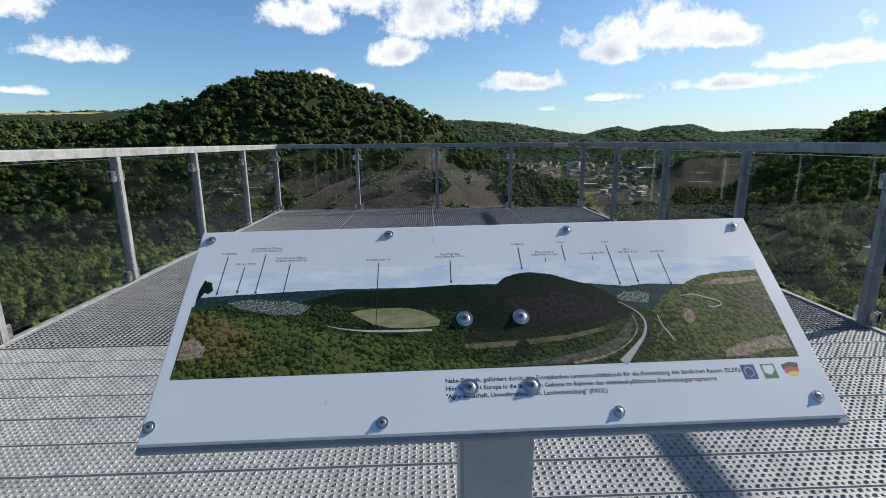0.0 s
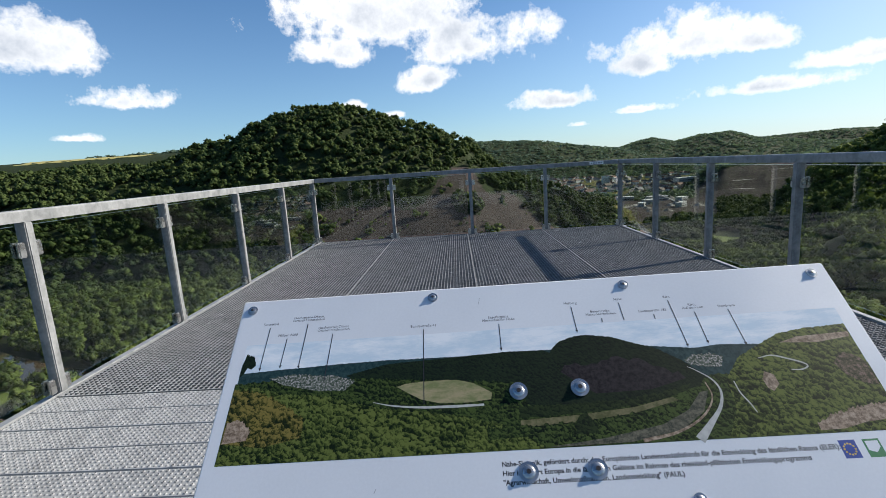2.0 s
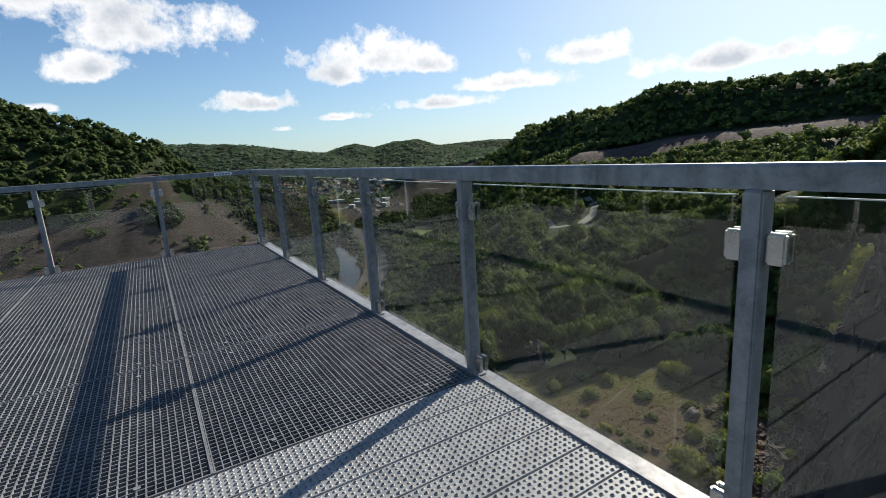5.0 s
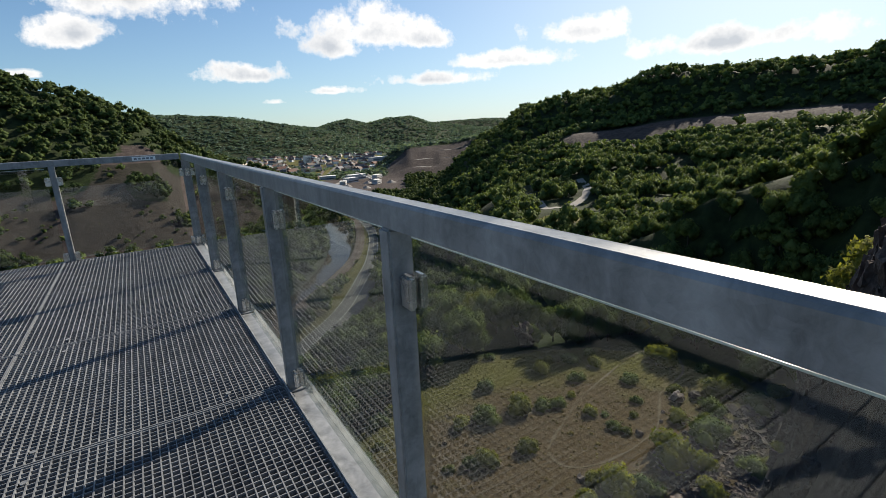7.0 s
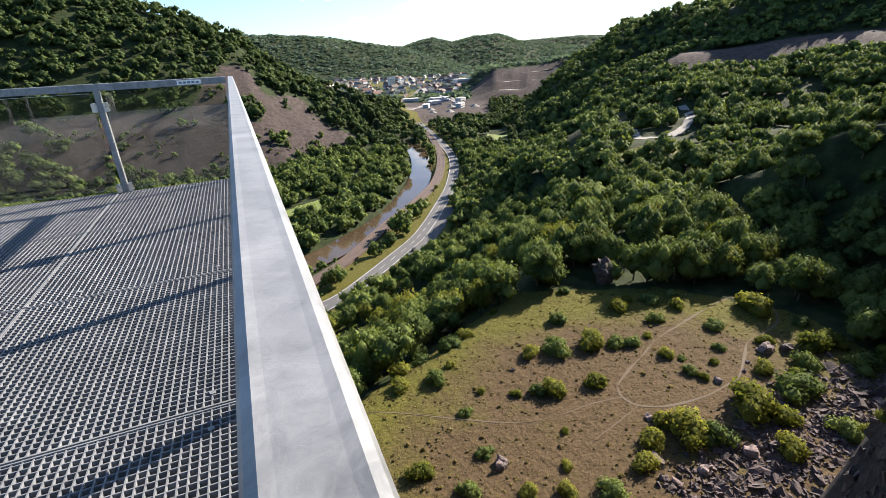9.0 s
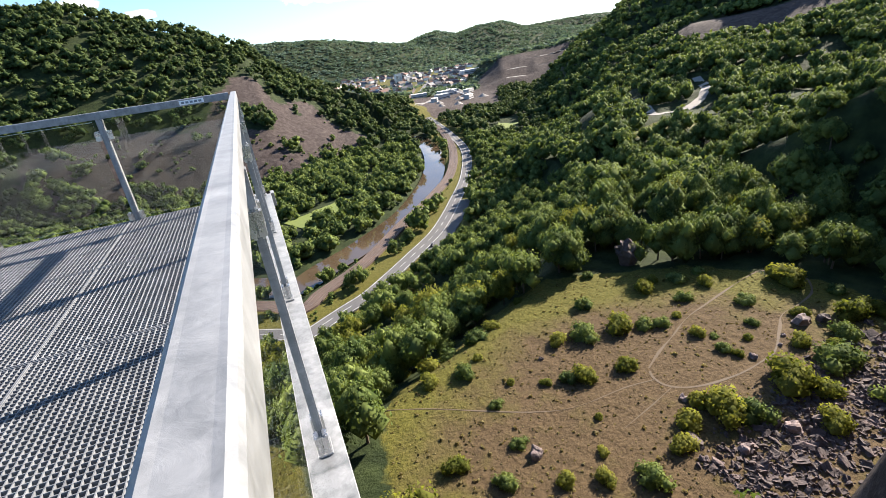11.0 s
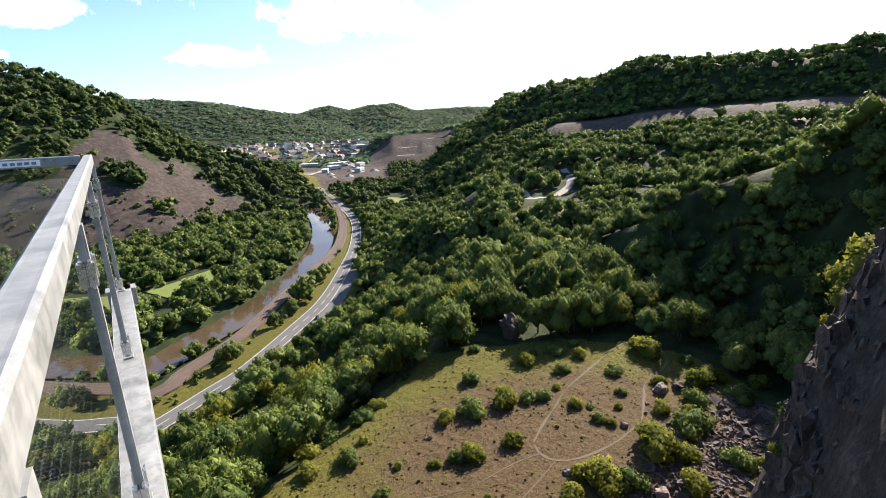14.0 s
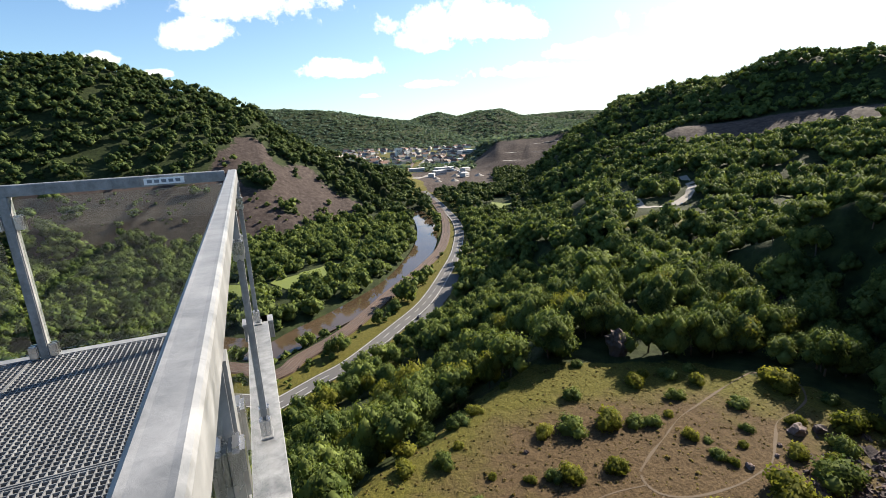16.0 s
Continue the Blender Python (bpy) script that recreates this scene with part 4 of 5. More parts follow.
v, f, nr = scatter(shards, at, size, size * 1.7, 13)
tagged(solid("cliff_blocks", v, f, M_CLIFF, normals=nr), label="jutting blocks of the dark rock face", category="cliff", kind="stuff")
# dry tussocks on the yard
n = 5200
x, y = g.uniform(2, 128, n), g.uniform(16, 102, n)
keep = (in_yard(x, y) > 0.6)
for p in PATHS:
    keep &= np.abs(off_line(x, y, p)) > 0.9
x, y = x[keep], y[keep]
TUFTS = [crown_shape(500 + k, 12, 2, 0.5, 0.5, 0) for k in range(4)]
at = np.c_[x, y, ground(x, y) - 0.05]
size = np.exp(g.normal(-1.35, 0.35, len(at)))
M_TUFT = leaves("dry_tussock", (0.105, 0.082, 0.045), (0.185, 0.155, 0.080), 0.05, 0.5)
v, f, nr = scatter(TUFTS, at, size, size * 0.55, 14)
tagged(solid("tussocks", v, f, M_TUFT, normals=nr), label="dry grass tussocks all over the meadow", category="grass", kind="stuff")
# scrub on the scree
n = 1300
x, y = g.uniform(-330, 160, n), g.uniform(500, 790, n)
z = ground(x, y)
keep = (scree(x, y, z) > 0.5) & (fractal(x, y, 60, 3, 91) > 0.06)
at = np.c_[x, y, z][keep]
s = np.exp(g.normal(0.75, 0.45, len(at)))
# a grove of taller trees low on the scree, and single bushes beside it
grove = np.array([(-181, 512), (-166, 521), (-148, 508), (-138, 492), (-167, 556), (-155, 537), (-184, 535), (-161, 503), (-182, 494), (-174, 528), (-158, 514), (-190, 520)], float)
single = np.array([(-117, 530), (-105, 542), (-51, 570), (91, 587), (120, 581), (-40, 572), (-21, 619), (-11, 631), (-70, 610), (-36, 642)], float)
grove = np.vstack([grove, grove + gs.normal(scale=5.0, size=grove.shape), single])
at = np.vstack([at, np.c_[grove, ground(grove[:, 0], grove[:, 1]) - 0.3]])
s = np.r_[s, gs.uniform(8.0, 12.5, len(grove) - len(single)), gs.uniform(5.0, 8.0, len(single))]
v, f, nr = scatter(MID_SHAPES, at, s, s * 0.9, 15)
tagged(solid("scrub", v, f, M_LEAF, normals=nr), label="scattered scrub on the scree slope", category="scrub", kind="stuff")
# scrub along the railway and the river bank
q, nrm = along(TRACK[2:11], 3.0)
pts = []
for off, prob in ((-8.5, 0.6), (8.5, 0.45), (14, 0.22), (-11, 0.4)):
    m = g.uniform(size=len(q)) < prob
    pts.append(q[m] + nrm[m] * (off + g.normal(scale=0.9, size=(m.sum(), 1))))
pts = np.vstack(pts)
pts = pts[(np.abs(off_line(pts[:, 0], pts[:, 1], ROAD)) > 7) & (np.abs(off_line(pts[:, 0], pts[:, 1], RIVER)) > 12.5)]
at = np.c_[pts, ground(pts[:, 0], pts[:, 1]) - 0.2]
s = np.exp(g.normal(0.35, 0.4, len(at)))
v, f, nr = scatter(MID_SHAPES, at, s, s, 16)
tagged(solid("bank_scrub", v, f, M_LEAF_NEAR, normals=nr), label="low scrub along the railway and river bank", category="scrub", kind="stuff")

# ---- the town, the works and a parked car ----
WALLS = [plain("white_render", (0.66, 0.65, 0.62), (0.78, 0.77, 0.74), 0.8, 0, 0.2, 3), plain("cream_render", (0.50, 0.46, 0.38), (0.62, 0.57, 0.48), 0.8, 0, 0.2, 3), plain("grey_render", (0.40, 0.40, 0.40), (0.52, 0.52, 0.51), 0.8, 0, 0.2, 3)]
ROOFS = [plain("red_roof_tile", (0.112, 0.052, 0.038), (0.182, 0.091, 0.066), 0.8, 0, 0.3, 3), plain("slate_roof", (0.059, 0.059, 0.070), (0.112, 0.112, 0.126), 0.7, 0, 0.3, 3), plain("brown_roof_tile", (0.091, 0.063, 0.049), (0.140, 0.098, 0.077), 0.8, 0, 0.3, 3)]
M_PANE = plain("window_dark", (0.03, 0.035, 0.045), (0.06, 0.07, 0.08), 0.2)


def house_kind(k):
    e = thing("house", ("white house with a red tiled roof", "cream house with a slate roof", "grey house with a brown tiled roof")[k % 3] + " in the valley town", "house", "houses of the valley town")
    w, l, h = (9, 12, 6) if k < 3 else (11, 18, 7.5)
    part("wall", cube(-w / 2, w / 2, -l / 2, l / 2, -2, h), WALLS[k % 3], e)
    bm = bmesh.new()
    p = [bm.verts.new(c) for c in ((-w / 2 - .5, -l / 2 - .5, h - .2), (w / 2 + .5, -l / 2 - .5, h - .2), (0, -l / 2 - .5, h + w * .42), (-w / 2 - .5, l / 2 + .5, h - .2), (w / 2 + .5, l / 2 + .5, h - .2), (0, l / 2 + .5, h + w * .42))]
    for q in ((0, 1, 2), (5, 4, 3), (0, 2, 5, 3), (1, 4, 5, 2), (0, 3, 4, 1)):
        bm.faces.new([p[i] for i in q])
    part("roof", bm, ROOFS[k % 3], e)
    for s in (-1, 1):
        for i in (-1, 0, 1):
            part("window", cube(i * w * 0.28 - 0.6, i * w * 0.28 + 0.6, min(s * l / 2, s * (l / 2 + 0.04)), max(s * l / 2, s * (l / 2 + 0.04)), h * 0.5, h * 0.5 + 1.5), M_PANE, e)
    return e


homes = [house_kind(k) for k in range(6)]
homes_used = set()
count = 0
while count < 210:
    r, a = g.uniform(1320, 2350), math.radians(g.uniform(9.5, 25.5))
    x, y = r * math.sin(a), r * math.cos(a)
    if float(town(np.array(x), np.array(y))) < 0.6 or abs(float(off_line(np.array([x]), np.array([y]), ROAD)[0])) < 12 or abs(float(off_line(np.array([x]), np.array([y]), TRACK)[0])) < 12:
        continue
    e = homes[count % 6]
    m = turned(x, y, float(ground(x, y)), g.uniform(0, 180), g.uniform(0.9, 1.5))
    if e.name in homes_used:
        copy_thing(e, m).matrix_world = m
    else:
        homes_used.add(e.name)
        e.matrix_world = m
    count += 1


def slab_block(x, y, w, l, h, storeys, turn, label, category):
    e = thing("tower_block" if h > 15 else "works_hall", label, category)
    part("wall", cube(-w / 2, w / 2, -l / 2, l / 2, -2, h), WALLS[0] if h > 15 else WALLS[2], e)
    part("roof", cube(-w / 2 - .4, w / 2 + .4, -l / 2 - .4, l / 2 + .4, h, h + 0.8), ROOFS[1] if h > 15 else WALLS[0], e)
    for k in range(storeys):
        part("window_band", cube(-w / 2 + 1, w / 2 - 1, -l / 2 - 0.06, -l / 2, 2 + k * 3.0, 3.4 + k * 3.0), M_PANE, e)
    e.matrix_world = turned(x, y, float(ground(x, y)), turn, 1)


slab_block(505, 1640, 22, 14, 34, 9, 10, "white residential tower block in the valley town", "building")
slab_block(545, 1660, 18, 12, 22, 6, 30, "white residential block in the valley town", "building")
for x, y, w, l, h, a in ((395, 985, 30, 16, 9, 20), (430, 1040, 44, 18, 10, 10), (360, 940, 18, 12, 7, 60), (470, 1010, 24, 14, 8, 35), (380, 1090, 36, 16, 8, -10), (420, 905, 20, 12, 8, 40), (640, 1330, 90, 22, 9, 15), (560, 1290, 60, 20, 8, 5)):
    slab_block(x, y, w, l, h, 1, a, "grey works hall with a pale flat roof by the quarry", "building")
heaps = None
for k, (x, y, r) in enumerate(((440, 960, 13), (410, 930, 10), (465, 1050, 15), (350, 890, 9), (330, 830, 8), (450, 900, 11), (372, 850, 10))):
    m = turned(x, y, float(ground(x, y)), 40 * k, r)
    if heaps is None:
        bm = bmesh.new()
        bmesh.ops.create_cone(bm, cap_ends=True, segments=14, radius1=1, radius2=0.08, depth=0.55)
        for v in bm.verts:
            v.co += Vector((0, 0, 0.25)) + 0.09 * noise.noise_vector(v.co * 2.3)
        heaps = tagged(part("gravel_heap", bm, M_GRAVEL), label="heap of pale quarried gravel in the works yard", category="gravel heap", group="gravel heaps of the works")
        heaps.matrix_world = m
    else:
        copy_thing(heaps, m).matrix_world = m
for az0, az1, r, off in ((28.5, 39.5, 1164, 0), (29, 40, 1220, 0), (30, 40, 1282, 0)):
    arc = [(r * math.sin(math.radians(a)), r * math.cos(math.radians(a))) for a in np.linspace(az0, az1, 8)]
    tagged(ribbon("haul_road", arc, -5, 5, None, M_GRAVEL, 8.0, thick=1.0, wander=2.0), kind="structure", label="pale haul road along a quarry bench")
arc = [(300 + 25 * k, 880 + 32 * k + (k % 2) * 14) for k in range(7)]
tagged(ribbon("works_road", arc, -9, 9, None, M_GRAVEL, 8.0, thick=1.0, wander=3.0), kind="structure", label="pale gravel road through the works yard")
bm = bmesh.new()
block(bm, -1.2, 1.2, -26, 26, -0.8, 0.8)
belt = tagged(part("conveyor", bm, WALLS[2]), label="grey inclined conveyor of the gravel works", category="conveyor")
belt.matrix_world = Matrix.Translation((430, 985, float(ground(430, 985)) + 9.5)) @ pose(0, 0, 0, 20, 0, 35)
M_CARPAINT = plain("dark_car_paint", (0.015, 0.015, 0.03), (0.03, 0.03, 0.05), 0.25)
car = thing("car", "dark parked car in the roadside lay-by", "car")
bm = cube(-0.9, 0.9, -2.2, 2.2, 0.35, 0.95, 0.12, 2)
block(bm, -0.78, 0.78, -1.5, 1.1, 0.9, 1.48, 0.2, 2)
part("body", bm, M_CARPAINT, car)
for sx in (-1, 1):
    for sy in (-1.4, 1.4):
        part("wheel", rod(0.33, 0.22, 14), M_RUBBER, car, at=Matrix.Translation((sx * 0.82, sy, 0.33)) @ pose(0, 0, 0, 0, 90, 0))
car.matrix_world = turned(82, 243, ROADY, -42, 1)


# ---- the viewing platform ----
HALF, FAR, SEAM = 2.82, 8.0, 1.9
deck = thing("viewing_platform", "cantilevered steel viewing platform of galvanised gratings and perforated planks", "platform")


def bars(boxes):
    """Many boxes in one mesh: rows of x0, x1, y0, y1, z0, z1."""
    b = np.array(boxes)
    v = np.stack([b[:, [0 + (i & 1), 2 + (i >> 1 & 1), 4 + (i >> 2)]] for i in range(8)], 1).reshape(-1, 3)
    f = np.array([(0, 2, 3, 1), (4, 5, 7, 6), (0, 1, 5, 4), (2, 6, 7, 3), (0, 4, 6, 2), (1, 3, 7, 5)])
    return v, (f[None] + (np.arange(len(b)) * 8)[:, None, None]).reshape(-1, 4)


def grating(w, l):
    pitch, t = 0.0345, 0.0027
    rows = [(x - t, x + t, -l / 2, l / 2, -0.022, 0.0) for x in np.arange(-w / 2 + 0.012, w / 2, pitch)]
    rows += [(-w / 2 + 0.004, w / 2 - 0.004, y - 0.0024, y + 0.0024, -0.032, -0.001) for y in np.arange(-l / 2 + 0.012, l / 2, pitch)]
    e = 0.007
    rows += [(-w / 2, -w / 2 + e, -l / 2, l / 2, -0.031, 0.003), (w / 2 - e, w / 2, -l / 2, l / 2, -0.031, 0.003),
             (-w / 2, w / 2, -l / 2, -l / 2 + e, -0.031, 0.003), (-w / 2, w / 2, l / 2 - e, l / 2, -0.031, 0.003)]
    return bars(rows)


gv, gf = grating(1.396, 1.512)
first = None
for i in range(4):
    for j in range(4):
        m = Matrix.Translation((-2.0925 + 1.395 * i, SEAM + 0.7615 + 1.523 * j, 0))
        if first is None:
            first = solid("grating_panel", gv, gf, M_GRATE, parent=deck)
            first.matrix_local = m
        else:
            again(first, m)
# small fixing clamps on the gratings
clamp = None
for i in range(4):
    for j in range(4):
        for dx in (-0.42, 0.42):
            for dy in (-0.66, 0.62):
                m = Matrix.Translation((-2.0925 + 1.395 * i + dx, SEAM + 0.7615 + 1.523 * j + dy, 0.003))
                if clamp is None:
                    clamp = part("grating_clamp", rod(0.014, 0.005, 8), M_STEEL, deck, at=m)
                else:
                    again(clamp, m)


def plank_mesh(w, l, holes=True):
    """Folded sheet plank with raised holes and small studs between them."""
    n, rows = (int(w / 0.029), 7) if holes else (1, 1)
    px, py = w / n, (l - 0.012) / rows
    v, f = [], []

    def quad(a, b, c, d):
        f.append((a, b, c, d))
    for i in range(n):
        for j in range(rows):
            cx, cy = -w / 2 + px * (i + 0.5), -l / 2 + 0.006 + py * (j + 0.5)
            k = len(v)
            v += [(cx - px / 2, cy - py / 2, 0), (cx + px / 2, cy - py / 2, 0), (cx + px / 2, cy + py / 2, 0), (cx - px / 2, cy + py / 2, 0)]
            if not holes:
                quad(k, k + 1, k + 2, k + 3)
                continue
            r, hgt, lip = (0.0104, 0.0050, 0.0050) if (i + j) % 2 == 0 else (0.0086, 0.0042, 0.0032)
            base = len(v)
            ring = [(math.cos(math.pi / 4 * s + math.pi / 8 - 0.75 * math.pi), math.sin(math.pi / 4 * s + math.pi / 8 - 0.75 * math.pi)) for s in range(8)]
            v += [(cx + a * r, cy + b * r, 0) for a, b in ring] + [(cx + a * lip, cy + b * lip, hgt) for a, b in ring]
            for c in range(4):
                f.append((k + c, k + (c + 1) % 4, base + (2 * c + 1) % 8, base + 2 * c))
                f.append((k + c, base + 2 * c, base + (2 * c + 7) % 8, k + c))
            for s in range(8):
                quad(base + s, base + (s + 1) % 8, base + 8 + (s + 1) % 8, base + 8 + s)
            if (i + j) % 2 == 0:
                low = len(v)
                v += [(cx + a * lip * 0.9, cy + b * lip * 0.9, -0.004) for a, b in ring]
                for s in range(8):
                    quad(base + 8 + s, base + 8 + (s + 1) % 8, low + (s + 1) % 8, low + s)
            else:
                quad(*(base + 8 + s for s in (0, 2, 4, 6)))
    tri = []
    for q in f:
        tri += [(q[0], q[1], q[2])] + ([(q[0], q[2], q[3])] if q[3] != q[0] else [])
    # folded flanges
    k = len(v)
    for s in (-1, 1):
        a = s * (l / 2 - 0.006)
        b = s * (l / 2 - 0.002)
        v += [(-w / 2, a, 0), (w / 2, a, 0), (-w / 2, b, -0.006), (w / 2, b, -0.006), (-w / 2, b, -0.05), (w / 2, b, -0.05)]
        o = [0, 1, 3, 2, 2, 3, 5, 4] if s < 0 else [1, 0, 2, 3, 3, 2, 4, 5]
        tri += [(k + o[2], k + o[1], k + o[0]), (k + o[3], k + o[2], k + o[0]), (k + o[6], k + o[5], k + o[4]), (k + o[7], k + o[6], k + o[4])]
        k += 6
    return np.array(v), np.array(tri)


PLANK = 0.2
pv, pf = plank_mesh(5.58, PLANK)
first = None
for j in range(10):
    m = Matrix.Translation((0, SEAM - PLANK * (j + 0.5), 0.001 * (j % 2)))
    if first is None:
        first = solid("plank", pv, pf, M_PLANK, parent=deck)
        first.matrix_local = m
    else:
        again(first, m)
pv, pf = plank_mesh(5.58, PLANK, False)
first = None
for j in range(10, 32):
    m = Matrix.Translation((0, SEAM - PLANK * (j + 0.5), 0))
    if first is None:
        first = solid("plank", pv, pf, M_PLANK, parent=deck)
        first.matrix_local = m
    else:
        again(first, m)
BACK = SEAM - PLANK * 32
# frame under the deck
for s in (-1, 1):
    bm = bmesh.new()
    lo, hi, web = min(s * 2.80, s * 2.945), max(s * 2.80, s * 2.945), s * 2.935
    block(bm, lo, hi, BACK, FAR + 0.16, -0.055, -0.035, 0.003)
    block(bm, web - 0.01, web + 0.01, BACK, FAR + 0.16, -0.24, -0.055, 0.003)
    block(bm, lo, hi, BACK, FAR + 0.16, -0.26, -0.24, 0.003)
    part("edge_beam", bm, M_STEEL, deck)
    part("edge_plate", cube(min(s * 2.792, s * 2.80), max(s * 2.792, s * 2.80), BACK, FAR - 0.01, -0.05, 0.012, 0.001), M_STEEL, deck)
bm = bmesh.new()
block(bm, -2.985, 2.985, FAR + 0.01, FAR + 0.16, -0.055, -0.035, 0.003)
block(bm, -2.985, 2.985, FAR + 0.14, FAR + 0.16, -0.24, -0.055, 0.003)
part("edge_beam", bm, M_STEEL, deck)
for y in (FAR - 0.02, 6.5, 5.0, 3.5, SEAM, 0.5, -1.0, -2.5, -4.0):
    part("cross_beam", cube(-2.80, 2.80, y - 0.05, y + 0.05, -0.30, -0.055, 0.004), M_STEEL, deck)
for x in (-1.5, 1.5):
    part("main_girder", cube(x - 0.11, x + 0.11, BACK - 1.5, 6.6, -0.75, -0.30, 0.006), M_STEEL, deck)

RAIL_TOP, RAIL_H, RAIL_W = 1.2, 0.074, 0.062
SIDE_Y = [FAR, 6.42, 4.88, 3.42, 2.0, 0.50, -0.98, -2.45, -3.92]


def rail_bar(length):
    """Handrail along y: a flat-topped folded section with rolled lips."""
    w, h = RAIL_W / 2, RAIL_H
    prof = [(-w, -h), (-w, -0.010), (-w + 0.003, -0.004), (-w + 0.009, 0.0), (-w + 0.016, -0.0006), (w - 0.016, -0.0006), (w - 0.009, 0.0), (w - 0.003, -0.004), (w, -0.010), (w, -h), (w - 0.006, -h), (-w + 0.006, -h)]
    bm = bmesh.new()
    n = 14
    rings = [[bm.verts.new((x, length * i / n, z)) for x, z in prof] for i in range(n + 1)]
    for a, b in zip(rings, rings[1:]):
        for k in range(len(prof)):
            bm.faces.new((a[k], b[k], b[(k + 1) % len(prof)], a[(k + 1) % len(prof)]))
    bm.faces.new(rings[0])
    bm.faces.new(rings[-1][::-1])
    bmesh.ops.recalc_face_normals(bm, faces=bm.faces)
    return bm


def clip_shape():
    """Rounded glass clamp, two jaws with a slot."""
    bm = bmesh.new()
    block(bm, -0.030, -0.006, -0.027, 0.027, -0.048, 0.048, 0.007, 2)
    block(bm, 0.006, 0.030, -0.027, 0.027, -0.048, 0.048, 0.007, 2)
    block(bm, -0.012, 0.012, -0.030, -0.012, -0.030, 0.030, 0.002)
    return bm


def post_shape():
    bm = bmesh.new()
    block(bm, -0.039, 0.034, -0.029, 0.029, -0.035, RAIL_TOP - RAIL_H - 0.001, 0.006, 2)
    block(bm, -0.055, 0.05, -0.05, 0.05, -0.035, -0.024, 0.003)
    return bm


SIDE_X = 2.86


def railing(name, label, places, rail_from, length, turn, inward, corner_post=True):
    """A run of glass railing along local y. places: the posts, measured along it."""
    out = 0.014 * inward
    e = thing(name, label, "railing", "railings of the platform", turn)
    part("handrail", rail_bar(length), M_STEEL, e, at=Matrix.Translation((0, rail_from, RAIL_TOP)))
    first = None
    c0 = None
    g0 = {}
    e0 = {}
    for k, y in enumerate(places):
        m = Matrix.Translation((0, y, 0))
        if first is None:
            p = first = part("post", post_shape(), M_STEEL, e, at=m)
        else:
            p = again(first, m)
        for s in (-1, 1):
            if (k == 0 and s < 0) or (k == len(places) - 1 and s > 0):
                continue
            for z in (0.05, 0.955):
                mm = Matrix.Translation((out, s * 0.058, z)) @ (pose(0, 0, 0, 0, 0, 180) if s < 0 else Matrix.Identity(4))
                if c0 is None:
                    c0 = part("glass_clip", clip_shape(), M_CLIP, p, "polished stainless glass clip", mm)
                else:
                    again(c0, mm, p)
    for a, b in zip(places, places[1:]):
        w = round(b - a - 0.13, 3)
        m = Matrix.Translation((out, (a + b) / 2, 0.57))
        if w in g0:
            o = again(g0[w], m)
        else:
            o = g0[w] = part("glass_pane", cube(-0.005, 0.005, -w / 2, w / 2, -0.535, 0.535, 0.001), M_GLASS, e, "clear safety glass pane, slightly dusty", m)
        o.visible_shadow = False
        # strip along the pane's top with the sun glint painted in
        if w in e0:
            again(e0[w], Matrix.Translation((0, 0, 0.5345)), o)
        else:
            e0[w] = part("pane_edge", cube(-0.0052, 0.0052, -w / 2, w / 2, -0.002, 0.002, 0.001), M_EDGE_GLINT, o, "polished upper edge, sun glint put into its pale colour", Matrix.Translation((0, 0, 0.5345)))
    return e


ys = sorted(SIDE_Y)
railing("glass_railing", "galvanised steel railing with clear glass panes on the platform's sunny side", ys, BACK, FAR + 0.05 - BACK, Matrix.Translation((SIDE_X - 0.012, 0, 0)), 1)
railing("glass_railing", "galvanised steel railing with clear glass panes above the wooded slope", ys, BACK, FAR + 0.05 - BACK, Matrix.Translation((-SIDE_X + 0.012, 0, 0)), -1)
front = railing("glass_railing", "galvanised steel railing with clear glass panes at the platform's end", [-1.37, 0.10, 1.48], -2.794, 5.588, Matrix.Translation((0, FAR, 0)) @ pose(0, 0, 0, 0, 0, -90), 1)
# the end railing's outer panes reach to the corner posts
for s in (-1, 1):
    o = part("glass_pane", cube(-0.005, 0.005, -0.63, 0.63, -0.535, 0.535, 0.001), M_GLASS, front, "clear safety glass pane, slightly dusty", Matrix.Translation((0, (2.14 if s > 0 else -2.08), 0.57)))
    o.visible_shadow = False
    for y in ((1.53 if s > 0 else 1.42), 2.795):
        for z in (0.05, 0.955):
            part("glass_clip", clip_shape(), M_CLIP, front, "polished stainless glass clip", Matrix.Translation((0, s * y, z)) @ (pose(0, 0, 0, 0, 0, 180) if (y > 2) == (s > 0) else Matrix.Identity(4)))
M_STICKER = plain("worn_sticker", (0.62, 0.66, 0.68), (0.8, 0.82, 0.82), 0.5)
M_INKGREY = plain("grey_ink", (0.10, 0.13, 0.16), (0.2, 0.22, 0.25), 0.6)
stick = part("sticker", cube(2.28, 2.53, FAR - 0.0535, FAR - 0.0505, RAIL_TOP - 0.062, RAIL_TOP - 0.016, 0.0005), M_STICKER, None, "")
tagged(stick, label="worn pale sticker on the end handrail", category="sticker")
for k in range(5):
    part("bar", cube(2.30 + 0.044 * k, 2.33 + 0.044 * k, FAR - 0.0548, FAR - 0.0535, RAIL_TOP - 0.050, RAIL_TOP - 0.028), M_INKGREY, stick)


